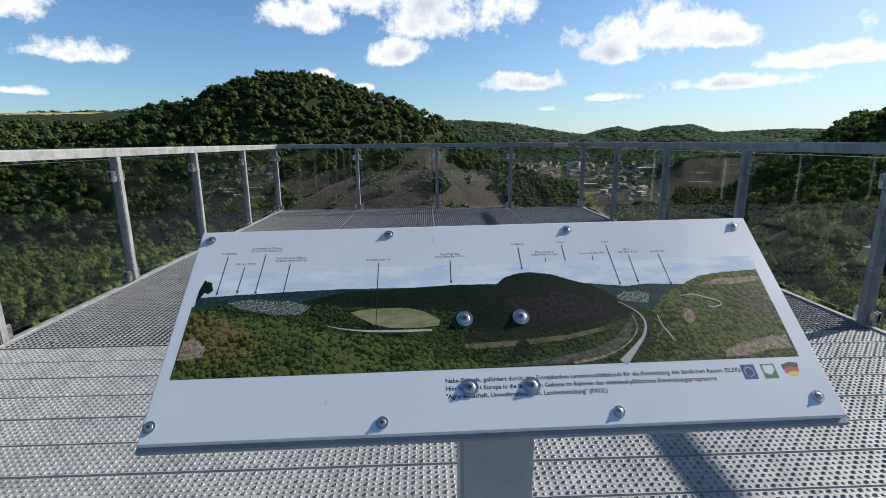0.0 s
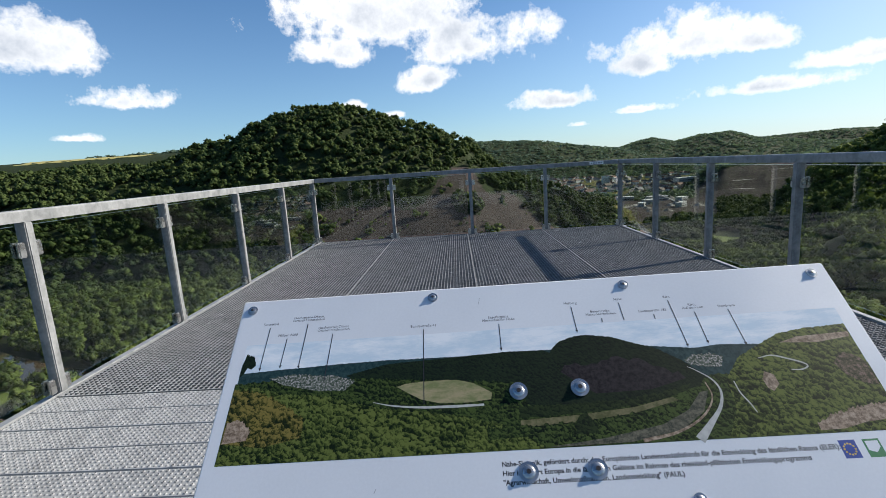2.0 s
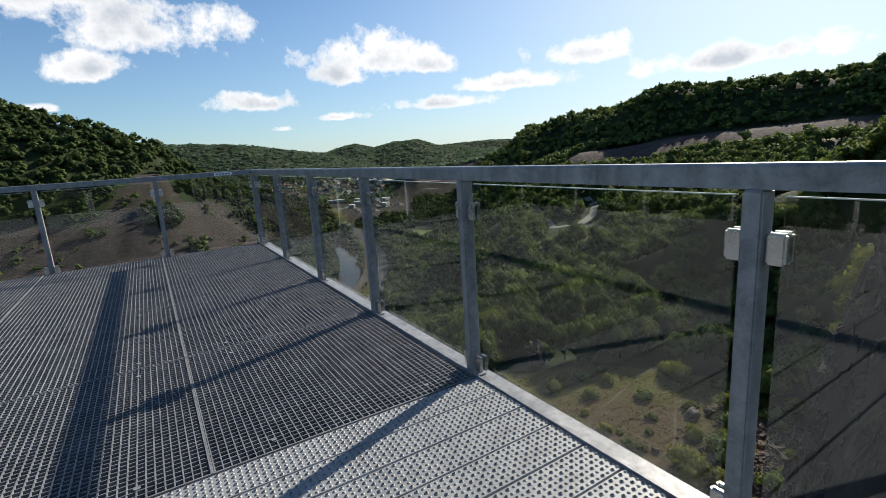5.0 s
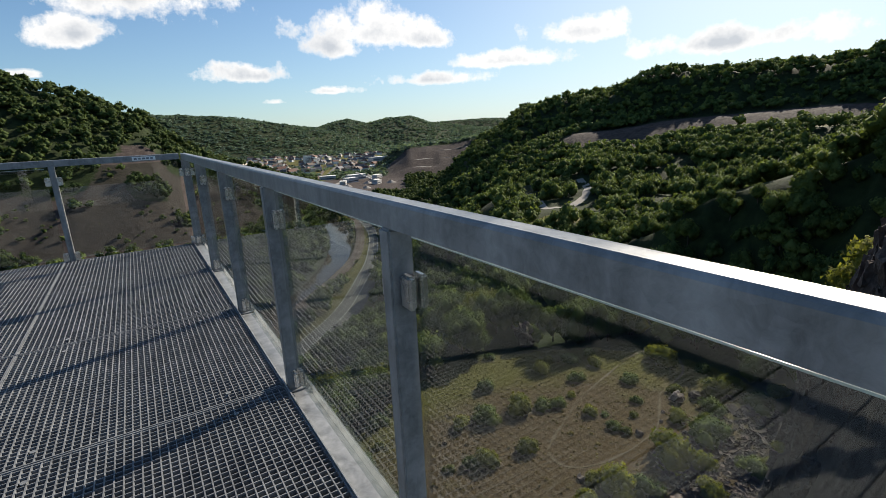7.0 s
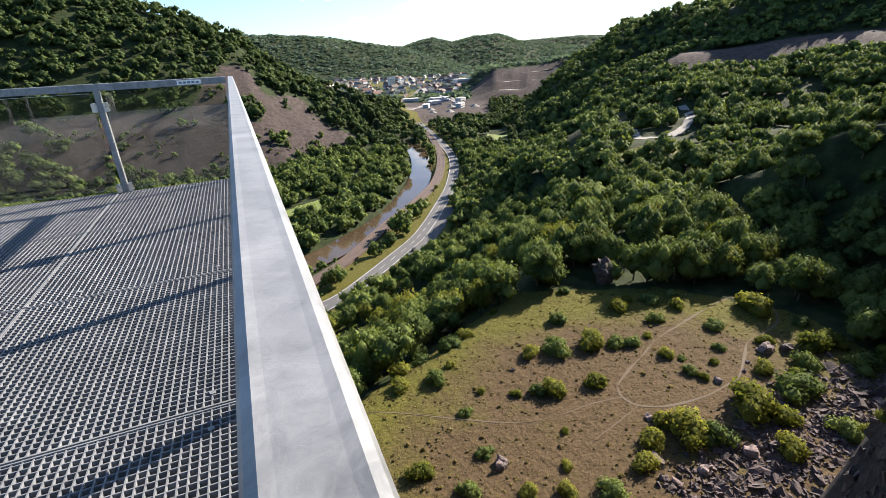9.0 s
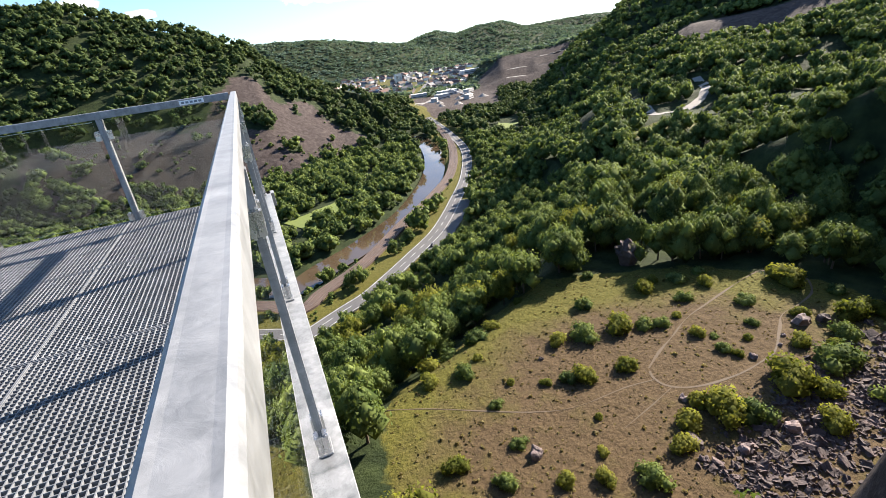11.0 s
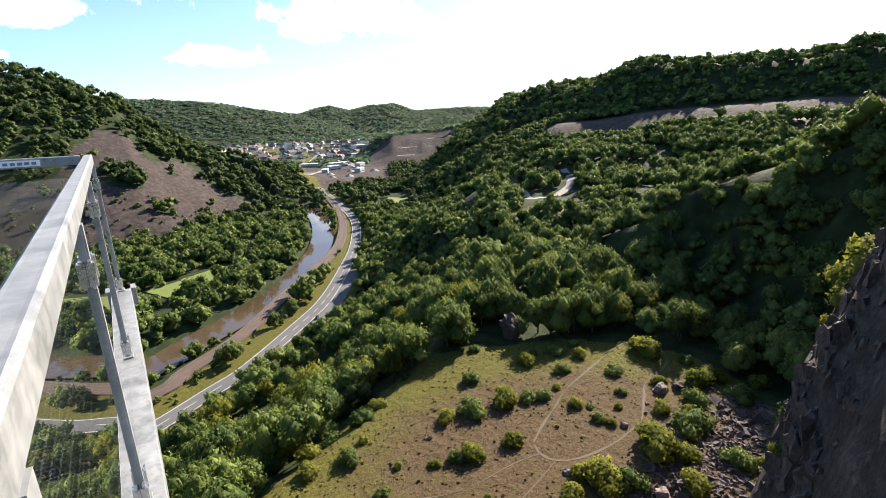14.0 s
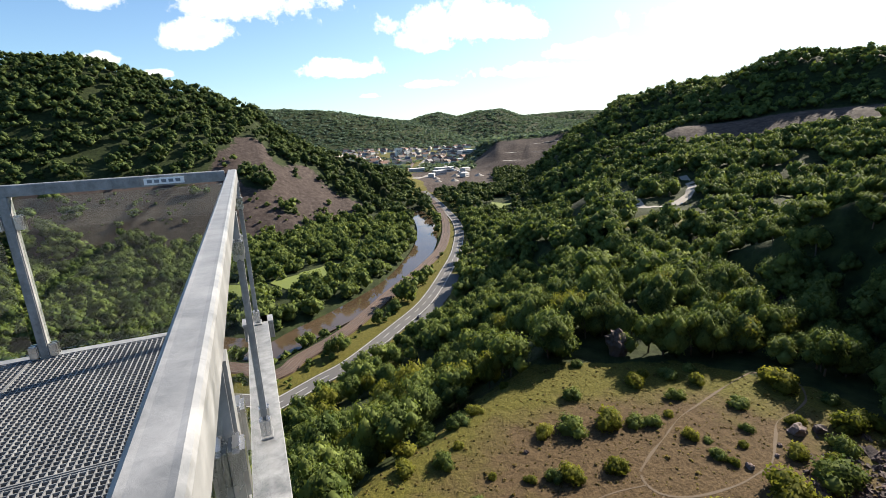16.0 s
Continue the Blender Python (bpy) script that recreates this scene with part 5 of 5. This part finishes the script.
# ---- the panorama board ----
M_BOARD = plain("white_laminate", (0.63, 0.65, 0.68), (0.70, 0.72, 0.75), 0.38, 0, 2.5, 200, 0.03, 0.0005)
M_BOARD_EDGE = plain("grey_board_edge", (0.20, 0.21, 0.24), (0.30, 0.31, 0.34), 0.5)
M_BOARD_POST = plain("grey_painted_steel", (0.30, 0.31, 0.33), (0.38, 0.39, 0.41), 0.45)
M_INK = plain("black_ink", (0.012, 0.012, 0.014), (0.03, 0.03, 0.035), 0.45)
M_INK_BLUE = plain("dark_blue_ink", (0.012, 0.045, 0.24), (0.02, 0.06, 0.32), 0.45)


def printed(name, lo, hi, scale=40.0, stretch=(1.0, 1.0, 1.0), mid=None, lim=(0.41, 0.60), crowns=0.0):
    """Printed colours under a satin film."""
    m, n = material(name)
    co = n.add("ShaderNodeMapping", None, Vector=n.add("ShaderNodeTexCoord").outputs["Object"], Scale=stretch).outputs[0]
    f = n.noise(co, scale * 1.8, 8.0, 0.72)
    if crowns:
        warp = n.add("ShaderNodeVectorMath", {"operation": "MULTIPLY"}, i0=n.add("ShaderNodeTexNoise", Vector=co, Scale=crowns * 0.6, Detail=6.0, Roughness=0.7).outputs[1], i1=(3.2 / crowns, 3.2 / crowns, 0.0)).outputs[0]
        at = n.add("ShaderNodeVectorMath", {"operation": "ADD"}, i0=co, i1=warp).outputs[0]
        v = n.add("ShaderNodeTexVoronoi", Vector=at, Scale=crowns)
        rel = n.add("ShaderNodeVectorMath", {"operation": "SUBTRACT"}, i0=at, i1=v.outputs["Position"]).outputs[0]
        top = n.math("MULTIPLY", n.dot(rel, (0.55, 0.85, 0.0)), crowns * 0.24)
        tone = n.add("ShaderNodeSeparateColor", None, Color=v.outputs["Color"]).outputs[0]
        f = n.math("ADD", n.math("ADD", n.math("MULTIPLY", f, 0.52), n.math("MULTIPLY", tone, 0.12)), n.math("ADD", top, n.math("MULTIPLY", n.noise(co, 11.0, 7.0, 0.7), 0.42)))
    stops = [(lim[0], lo), (0.5, mid), (lim[1], hi)] if mid else [(lim[0], lo), (lim[1], hi)]
    p = n.add("ShaderNodeBsdfPrincipled", Base_Color=n.ramp(f, *stops), Roughness=0.5)
    p.inputs["Specular IOR Level"].default_value = 0.12
    n.add("ShaderNodeOutputMaterial", Surface=p.outputs[0])
    return m


TILT = 41.6
board = thing("panorama_board", "white tilted panorama board with printed valley photograph on post", "sign", at=Matrix.Translation((-0.623, 0.127, 1.040)) @ pose(0, 0, 0, TILT, -0.75, 0))
BW, BH = 1.221, 0.449
bm = cube(0, BW, -BH, 0, -0.012, 0.0, 0.003)
part("panel", bm, M_BOARD, board)
part("panel_core", cube(-0.006, BW + 0.007, -BH - 0.010, 0.004, -0.024, -0.0125, 0.003), M_BOARD_EDGE, board, "dark grey core edge of the panel")


def flat(name, pts, h, mat, label=""):
    """A printed shape on the board: points in metres across and down."""
    bm = bmesh.new()
    f = bm.faces.new([bm.verts.new((u, -v, 0.00004 + (h - 0.0004) * 0.06)) for u, v in pts])
    if f.normal.z < 0 or f.calc_area() == 0:
        bmesh.ops.reverse_faces(bm, faces=[f])
    bm.normal_update()
    if f.normal.z < 0:
        bmesh.ops.reverse_faces(bm, faces=[f])
    bmesh.ops.triangulate(bm, faces=bm.faces)
    return part(name, bm, mat, board, label)


def outline(pts, bottom, jag=0.0, step=0.0028, seed=1):
    """A skyline with a ragged edge, closed along the bottom line."""
    g = random.Random(seed)
    p = np.array(pts)
    u = np.arange(p[0, 0], p[-1, 0], step)
    v = np.interp(u, p[:, 0], p[:, 1])
    top = [(a, b + g.uniform(-jag, jag)) for a, b in zip(u, v)] + [tuple(p[-1])]
    return top + bottom


def strip(name, pts, h, mat):
    """A curved printed band: across, down and width at each point."""
    p = np.array(pts)
    q, nrm = along(p[:, :2], 0.004)
    w = np.interp(np.linspace(0, 1, len(q)), np.linspace(0, 1, len(p)), p[:, 2])[:, None] / 2
    z = 0.00004 + (h - 0.0004) * 0.06
    a, b = q - nrm * w, q + nrm * w
    v = np.vstack([np.c_[a[:, 0], -a[:, 1], np.full(len(q), z)], np.c_[b[:, 0], -b[:, 1], np.full(len(q), z)]])
    i = np.arange(len(q) - 1)
    return solid(name, v, np.c_[i, i + 1, i + 1 + len(q), i + len(q)], mat, parent=board)


P_SKY = printed("print_sky", (0.54, 0.64, 0.72), (0.76, 0.79, 0.82), 5.0, (1.0, 3.5, 1.0))
P_FAR = printed("print_far_hills", (0.010, 0.032, 0.036), (0.032, 0.065, 0.066), 60)
P_DARK = printed("print_dark_wood", (0.003, 0.008, 0.006), (0.013, 0.024, 0.011), 70, crowns=220.0)
P_WOOD = printed("print_wood", (0.002, 0.006, 0.003), (0.052, 0.078, 0.020), 110, mid=(0.012, 0.024, 0.007), crowns=150.0)
P_AUTUMN = printed("print_shrub", (0.008, 0.014, 0.004), (0.19, 0.15, 0.040), 90, mid=(0.045, 0.050, 0.011), crowns=100.0)
P_SUNNY = printed("print_sunny_scrub", (0.004, 0.010, 0.003), (0.115, 0.140, 0.034), 95, mid=(0.028, 0.046, 0.010), crowns=110.0)
P_FIELD = printed("print_field", (0.17, 0.19, 0.08), (0.33, 0.28, 0.16), 12, (1.0, 2.5, 1.0))
P_MEADOW = printed("print_meadow", (0.08, 0.085, 0.035), (0.18, 0.16, 0.085), 30)
P_ROAD = printed("print_road", (0.38, 0.38, 0.36), (0.5, 0.5, 0.47), 40)
P_WATER = printed("print_water", (0.04, 0.045, 0.035), (0.15, 0.14, 0.10), 60)
P_EARTH = printed("print_bare_earth", (0.14, 0.10, 0.07), (0.42, 0.33, 0.25), 60, mid=(0.27, 0.20, 0.145))
P_SCREE = printed("print_scree", (0.010, 0.009, 0.012), (0.032, 0.028, 0.030), 60)
P_TOWN = printed("print_town", (0.02, 0.04, 0.03), (0.50, 0.46, 0.45), 150, mid=(0.08, 0.10, 0.07))
P_NIGHT = printed("print_deep_wood", (0.004, 0.010, 0.005), (0.022, 0.036, 0.012), 90, crowns=150.0)
P_CRAG = printed("print_crag", (0.012, 0.020, 0.006), (0.20, 0.13, 0.11), 80, mid=(0.07, 0.06, 0.035))

T, B = 0.107, 0.337
flat("photo_sky", [(0.030, T), (1.190, T), (1.186, B), (0.024, B)], 0.0004, P_SKY)
flat("photo_distance", outline([(0.030, 0.168), (0.12, 0.164), (0.22, 0.160), (0.315, 0.158), (0.452, 0.160), (0.613, 0.157), (0.80, 0.160), (0.9, 0.172), (0.95, 0.168), (1.02, 0.172), (1.10, 0.160), (1.188, 0.160)], [(1.186, B), (0.024, B)], 0.0006), 0.0007, P_FAR)
flat("photo_plateau", outline([(0.24, 0.185), (0.32, 0.166), (0.42, 0.162), (0.55, 0.156), (0.62, 0.158), (0.70, 0.20)], [(0.72, 0.25), (0.30, 0.215)], 0.0006, seed=3), 0.0010, P_DARK)
flat("photo_valley", outline([(0.025, 0.190), (0.15, 0.182), (0.30, 0.195), (0.5, 0.212), (0.7, 0.23), (1.188, 0.22)], [(1.186, B), (0.024, B)], 0.002, seed=4), 0.0013, P_WOOD)
flat("photo_town", outline([(0.09, 0.180), (0.14, 0.176), (0.22, 0.184), (0.26, 0.196)], [(0.24, 0.214), (0.19, 0.212), (0.12, 0.196)], 0.002, seed=5), 0.0016, P_TOWN)
flat("photo_field", outline([(0.338, 0.213), (0.36, 0.208), (0.40, 0.205), (0.45, 0.206), (0.48, 0.214), (0.515, 0.234)], [(0.512, 0.247), (0.47, 0.2505), (0.42, 0.249), (0.385, 0.240), (0.36, 0.226)], 0.0007, seed=13), 0.0018, P_FIELD)
strip("photo_road_west", [(0.296, 0.240, 0.001), (0.33, 0.248, 0.003), (0.38, 0.254, 0.0045), (0.44, 0.256, 0.005), (0.50, 0.256, 0.004)], 0.0019, P_ROAD)
flat("photo_hill", outline([(0.56, 0.228), (0.61, 0.185), (0.65, 0.143), (0.675, 0.134), (0.704, 0.131), (0.75, 0.138), (0.78, 0.149), (0.833, 0.170), (0.87, 0.196), (0.90, 0.226)], [(0.885, 0.245), (0.80, 0.262), (0.66, 0.268), (0.58, 0.262)], 0.0012, seed=6), 0.0019, P_DARK)
flat("photo_scree", outline([(0.645, 0.205), (0.66, 0.188), (0.70, 0.196), (0.75, 0.182), (0.80, 0.190), (0.87, 0.228)], [(0.80, 0.246), (0.70, 0.248)], 0.005, 0.01, 7), 0.0022, P_SCREE)
flat("photo_dark_wood", outline([(0.56, 0.262), (0.64, 0.264), (0.74, 0.262), (0.82, 0.252), (0.87, 0.238)], [(0.86, 0.252), (0.80, 0.268), (0.70, 0.280), (0.56, 0.284)], 0.003, seed=14), 0.0020, P_NIGHT)
flat("photo_bank_wood", outline([(0.50, 0.296), (0.60, 0.298), (0.70, 0.294), (0.78, 0.284), (0.83, 0.272)], [(0.825, 0.292), (0.78, 0.304), (0.70, 0.312), (0.50, 0.318)], 0.004, seed=15), 0.00225, P_WOOD)
flat("photo_bank_tree", outline([(0.655, 0.296), (0.664, 0.284), (0.676, 0.282), (0.688, 0.298)], [(0.690, 0.316), (0.652, 0.316)], 0.002, 0.002, 16), 0.0024, P_NIGHT)
flat("photo_small_town", outline([(0.872, 0.194), (0.89, 0.186), (0.925, 0.184), (0.945, 0.192)], [(0.935, 0.212), (0.905, 0.210), (0.88, 0.204)], 0.002, seed=17), 0.0020, P_TOWN)
flat("photo_cutting", outline([(0.995, 0.240), (1.005, 0.226), (1.018, 0.232)], [(1.020, 0.250), (1.006, 0.262), (0.998, 0.256)], 0.003, 0.003, 18), 0.0023, P_EARTH)
flat("photo_rock_slope", outline([(1.13, 0.215), (1.15, 0.200), (1.17, 0.205), (1.185, 0.22)], [(1.184, 0.262), (1.16, 0.256), (1.14, 0.240)], 0.005, 0.004, 19), 0.0023, P_CRAG)
flat("photo_meadow", [(0.56, 0.288), (0.66, 0.284), (0.76, 0.276), (0.83, 0.262), (0.84, 0.268), (0.76, 0.286), (0.66, 0.296), (0.56, 0.300)], 0.0019, P_MEADOW)
flat("photo_river", [(0.60, 0.335), (0.70, 0.325), (0.80, 0.308), (0.85, 0.286), (0.88, 0.256), (0.895, 0.254), (0.875, 0.290), (0.83, 0.318), (0.74, 0.334)], 0.0020, P_WATER)
flat("photo_right_side", outline([(0.935, 0.235), (0.97, 0.196), (1.019, 0.172), (1.06, 0.153), (1.11, 0.146), (1.188, 0.142)], [(1.186, B), (0.90, B), (0.93, 0.29)], 0.0012, seed=8), 0.0019, P_SUNNY)
flat("photo_terrace", [(1.055, 0.172), (1.09, 0.162), (1.186, 0.158), (1.185, 0.168), (1.12, 0.176)], 0.0023, P_EARTH)
flat("photo_quarry", outline([(1.05, 0.320), (1.08, 0.308), (1.12, 0.298), (1.182, 0.290)], [(1.181, 0.318), (1.13, 0.322), (1.09, 0.331), (1.05, 0.332)], 0.003, seed=21), 0.0023, P_EARTH)
strip("photo_track", [(1.004, 0.200, 0.0012), (1.03, 0.196, 0.0022), (1.055, 0.204, 0.003), (1.075, 0.212, 0.0032), (1.084, 0.220, 0.003), (1.07, 0.226, 0.0025), (1.05, 0.225, 0.002)], 0.0023, P_ROAD)
strip("photo_side_road", [(0.945, 0.240, 0.002), (0.948, 0.262, 0.0025), (0.957, 0.282, 0.003), (0.962, 0.298, 0.0015)], 0.0023, P_ROAD)
strip("photo_railway", [(0.76, B - 0.004, 0.006), (0.82, 0.322, 0.005), (0.868, 0.300, 0.004), (0.897, 0.268, 0.003), (0.895, 0.235, 0.002)], 0.0022, P_EARTH)
strip("photo_road", [(0.852, B - 0.0005, 0.016), (0.880, 0.310, 0.011), (0.905, 0.284, 0.007), (0.916, 0.258, 0.005), (0.910, 0.236, 0.0035), (0.890, 0.218, 0.002), (0.872, 0.206, 0.001)], 0.0024, P_ROAD)
flat("photo_near_wood", outline([(0.026, 0.205), (0.06, 0.196), (0.12, 0.215), (0.20, 0.222), (0.30, 0.250), (0.42, 0.268), (0.52, 0.290), (0.58, 0.322)], [(0.60, B), (0.024, B)], 0.003, seed=9), 0.0021, P_SUNNY)
flat("photo_shrub", outline([(0.026, 0.200), (0.055, 0.204), (0.09, 0.212), (0.13, 0.236), (0.17, 0.262)], [(0.17, 0.296), (0.10, 0.310), (0.025, 0.300)], 0.004, seed=10), 0.0024, P_AUTUMN)
flat("photo_rock", outline([(0.028, 0.262), (0.05, 0.258), (0.075, 0.278)], [(0.07, 0.296), (0.027, 0.300)], 0.003, seed=11), 0.0026, P_EARTH)
flat("photo_tree", outline([(0.030, 0.150), (0.034, 0.132), (0.044, 0.128), (0.052, 0.136), (0.058, 0.152)], [(0.050, 0.160), (0.042, 0.156), (0.036, 0.170), (0.029, 0.176)], 0.005, 0.0016, 12), 0.0016, P_DARK)


def lettering(name, text, u, v, size, mat, align="CENTER", lean=0.0):
    c = bpy.data.curves.new(name, "FONT")
    c.body, c.size, c.align_x, c.align_y = text, size, align, "CENTER"
    c.space_line = 0.85
    c.resolution_u = 2
    c.offset = lean
    tmp = new(name + "_source", c)
    me = bpy.data.meshes.new_from_object(tmp)
    bpy.data.objects.remove(tmp)
    me.name = name
    me.materials.clear()
    me.materials.append(mat)
    ob = new(name, me)
    ob.parent = board
    ob.matrix_local = Matrix.Translation((u, -v, 0.00004))
    return ob


LABELS = [("Simmertal", 0.071, 0.061, 0.067, 0.164), ("Pfälzer Wald", 0.111, 0.089, 0.107, 0.161), ("Hochstetten-Dhaun,\nOrtsteil Hochstädten", 0.150, 0.053, 0.144, 0.164), ("Hochstetten-Dhaun,\nOrtsteil Hochstetten", 0.205, 0.080, 0.199, 0.193),
          ("Bundesstraße 41", 0.390, 0.088, 0.390, 0.249), ("Segelflugplatz\nMeckenbacher Höhe", 0.542, 0.082, 0.541, 0.153), ("Hellberg", 0.691, 0.058, 0.692, 0.125), ("Bahnstrecke\nMainz-Saarbrücken", 0.746, 0.084, 0.745, 0.106),
          ("Nahe", 0.787, 0.056, 0.788, 0.104), ("Landesstraße 183", 0.848, 0.087, 0.848, 0.106), ("Kirn", 0.884, 0.058, 0.890, 0.169), ("Kirn,\nAuf dem Loh", 0.927, 0.083, 0.929, 0.165), ("Steinbruch", 0.992, 0.087, 0.996, 0.173)]
for text, u, v, au, av in LABELS:
    lettering("label_text", text, u, v, 0.0078, M_INK)
    v0 = v + (0.013 if "\n" in text else 0.008)
    w, tip = 0.0008, 0.006
    long = av - v0 > 0.03 and text != "Bundesstraße 41" and text != "Nahe"
    end = av - tip if long else av
    u0 = u + (au - u) * 0.1
    flat("pointer", [(u0 - w, v0), (u0 + w, v0), (au + w, end), (au - w, end)], 0.0029, M_INK)
    if long:
        flat("pointer_tip", [(au - 0.0028, end), (au + 0.0028, end), (au, av)], 0.0029, M_INK)
for k, text in enumerate(("Nahe-Skywalk, gefördert durch: den Europäischen Landwirtschaftsfonds für die Entwicklung des ländlichen Raums (ELER):",
                          "Hier investiert Europa in die ländlichen Gebiete im Rahmen des rheinland-pfälzischen Entwicklungsprogramms",
                          "\"Agrarwirtschaft, Umweltmaßnahmen, Landentwicklung\" (PAUL)")):
    lettering("credit_text", text, 0.519, 0.3585 + 0.0142 * k, 0.0111, M_INK, "LEFT", 0.0003)
# three printed emblems
flat("emblem_ground", [(1.066, 0.349), (1.092, 0.349), (1.092, 0.377), (1.066, 0.377)], 0.0006, M_INK_BLUE, "dark blue square emblem")
M_GOLD = plain("yellow_ink", (0.60, 0.42, 0.03), (0.75, 0.55, 0.05), 0.45)
M_GREEN = plain("green_ink", (0.03, 0.17, 0.06), (0.06, 0.24, 0.10), 0.45)
M_RED = plain("red_ink", (0.35, 0.03, 0.02), (0.50, 0.06, 0.03), 0.45)
for k in range(12):
    a = k * math.pi / 6
    flat("emblem_dot", [(1.079 + 0.0085 * math.cos(a) + 0.0016 * math.cos(b), 0.363 + 0.0085 * math.sin(a) + 0.0016 * math.sin(b)) for b in np.arange(0, 6.2, 1.05)], 0.0009, M_GOLD)
flat("emblem_ground", [(1.104, 0.349), (1.130, 0.349), (1.130, 0.377), (1.104, 0.377)], 0.0006, M_GREEN, "green and white square emblem")
flat("emblem_field", [(1.107, 0.352), (1.127, 0.352), (1.127, 0.362), (1.118, 0.370), (1.107, 0.366)], 0.0009, M_BOARD)
flat("emblem_band", [(1.143, 0.352), (1.160, 0.347), (1.176, 0.349), (1.174, 0.357), (1.158, 0.356), (1.144, 0.361)], 0.0006, M_INK, "black, red and yellow swoosh emblem")
flat("emblem_band", [(1.144, 0.361), (1.158, 0.356), (1.174, 0.357), (1.172, 0.366), (1.158, 0.365), (1.146, 0.369)], 0.0006, M_RED)
flat("emblem_band", [(1.146, 0.369), (1.158, 0.365), (1.172, 0.366), (1.168, 0.374), (1.156, 0.374)], 0.0006, M_GOLD)
# scratches
M_SCRATCH = plain("grey_scuff", (0.30, 0.31, 0.33), (0.4, 0.41, 0.43), 0.6)
flat("scratch", [(0.504, 0.046), (0.508, 0.030), (0.5088, 0.030), (0.505, 0.046)], 0.0005, M_SCRATCH)
flat("scratch", [(0.306, 0.392), (0.309, 0.385), (0.310, 0.386), (0.307, 0.393)], 0.0005, M_SCRATCH)


def screw(u, v, r):
    """Domed rivet with a washer and a socket."""
    w = part("screw_washer", rod(r, 0.0014, 20), M_CLIP, board, "shiny steel screw", Matrix.Translation((u, -v, 0.0011)))
    bm = bmesh.new()
    bmesh.ops.create_uvsphere(bm, u_segments=16, v_segments=8, radius=r * 0.68)
    bmesh.ops.delete(bm, geom=[x for x in bm.verts if x.co.z < -0.0001], context="VERTS")
    bmesh.ops.transform(bm, verts=bm.verts, matrix=Matrix.Diagonal((1, 1, 0.36, 1)))
    part("screw_head", bm, M_CLIP, w, at=Matrix.Translation((0, 0, 0.0006)))
    part("socket", rod(r * 0.26, 0.002, 6), M_INK, w, "dark hexagon socket", Matrix.Translation((0, 0, 0.0004 + r * 0.235)))


for u, v in ((0.024, 0.025), (0.41, 0.022), (0.807, 0.022), (1.187, 0.025), (1.183, 0.412), (0.82, 0.425), (0.408, 0.427), (0.014, 0.419)):
    screw(u, v, 0.0105)
for u, v in ((0.563, 0.235), (0.674, 0.235), (0.562, 0.372), (0.674, 0.373)):
    screw(u, v, 0.0165)
bm = cube(-0.078, 0.078, -0.05, 0.05, -0.87, 0.006, 0.008, 2)
for vtx in bm.verts:
    if vtx.co.z > -0.2:
        vtx.co.z += vtx.co.y * 0.93 - 0.055
stand = part("post", bm, M_BOARD_POST, None, "grey painted steel post")
stand.parent = board
stand.matrix_world = Matrix.Translation((0.010, -0.010, 0.87 + 0.001))
part("foot_plate", cube(-0.12, 0.12, -0.11, 0.11, 0.0, 0.012, 0.002), M_BOARD_POST, board).matrix_world = Matrix.Translation((0.010, -0.010, 0.004))
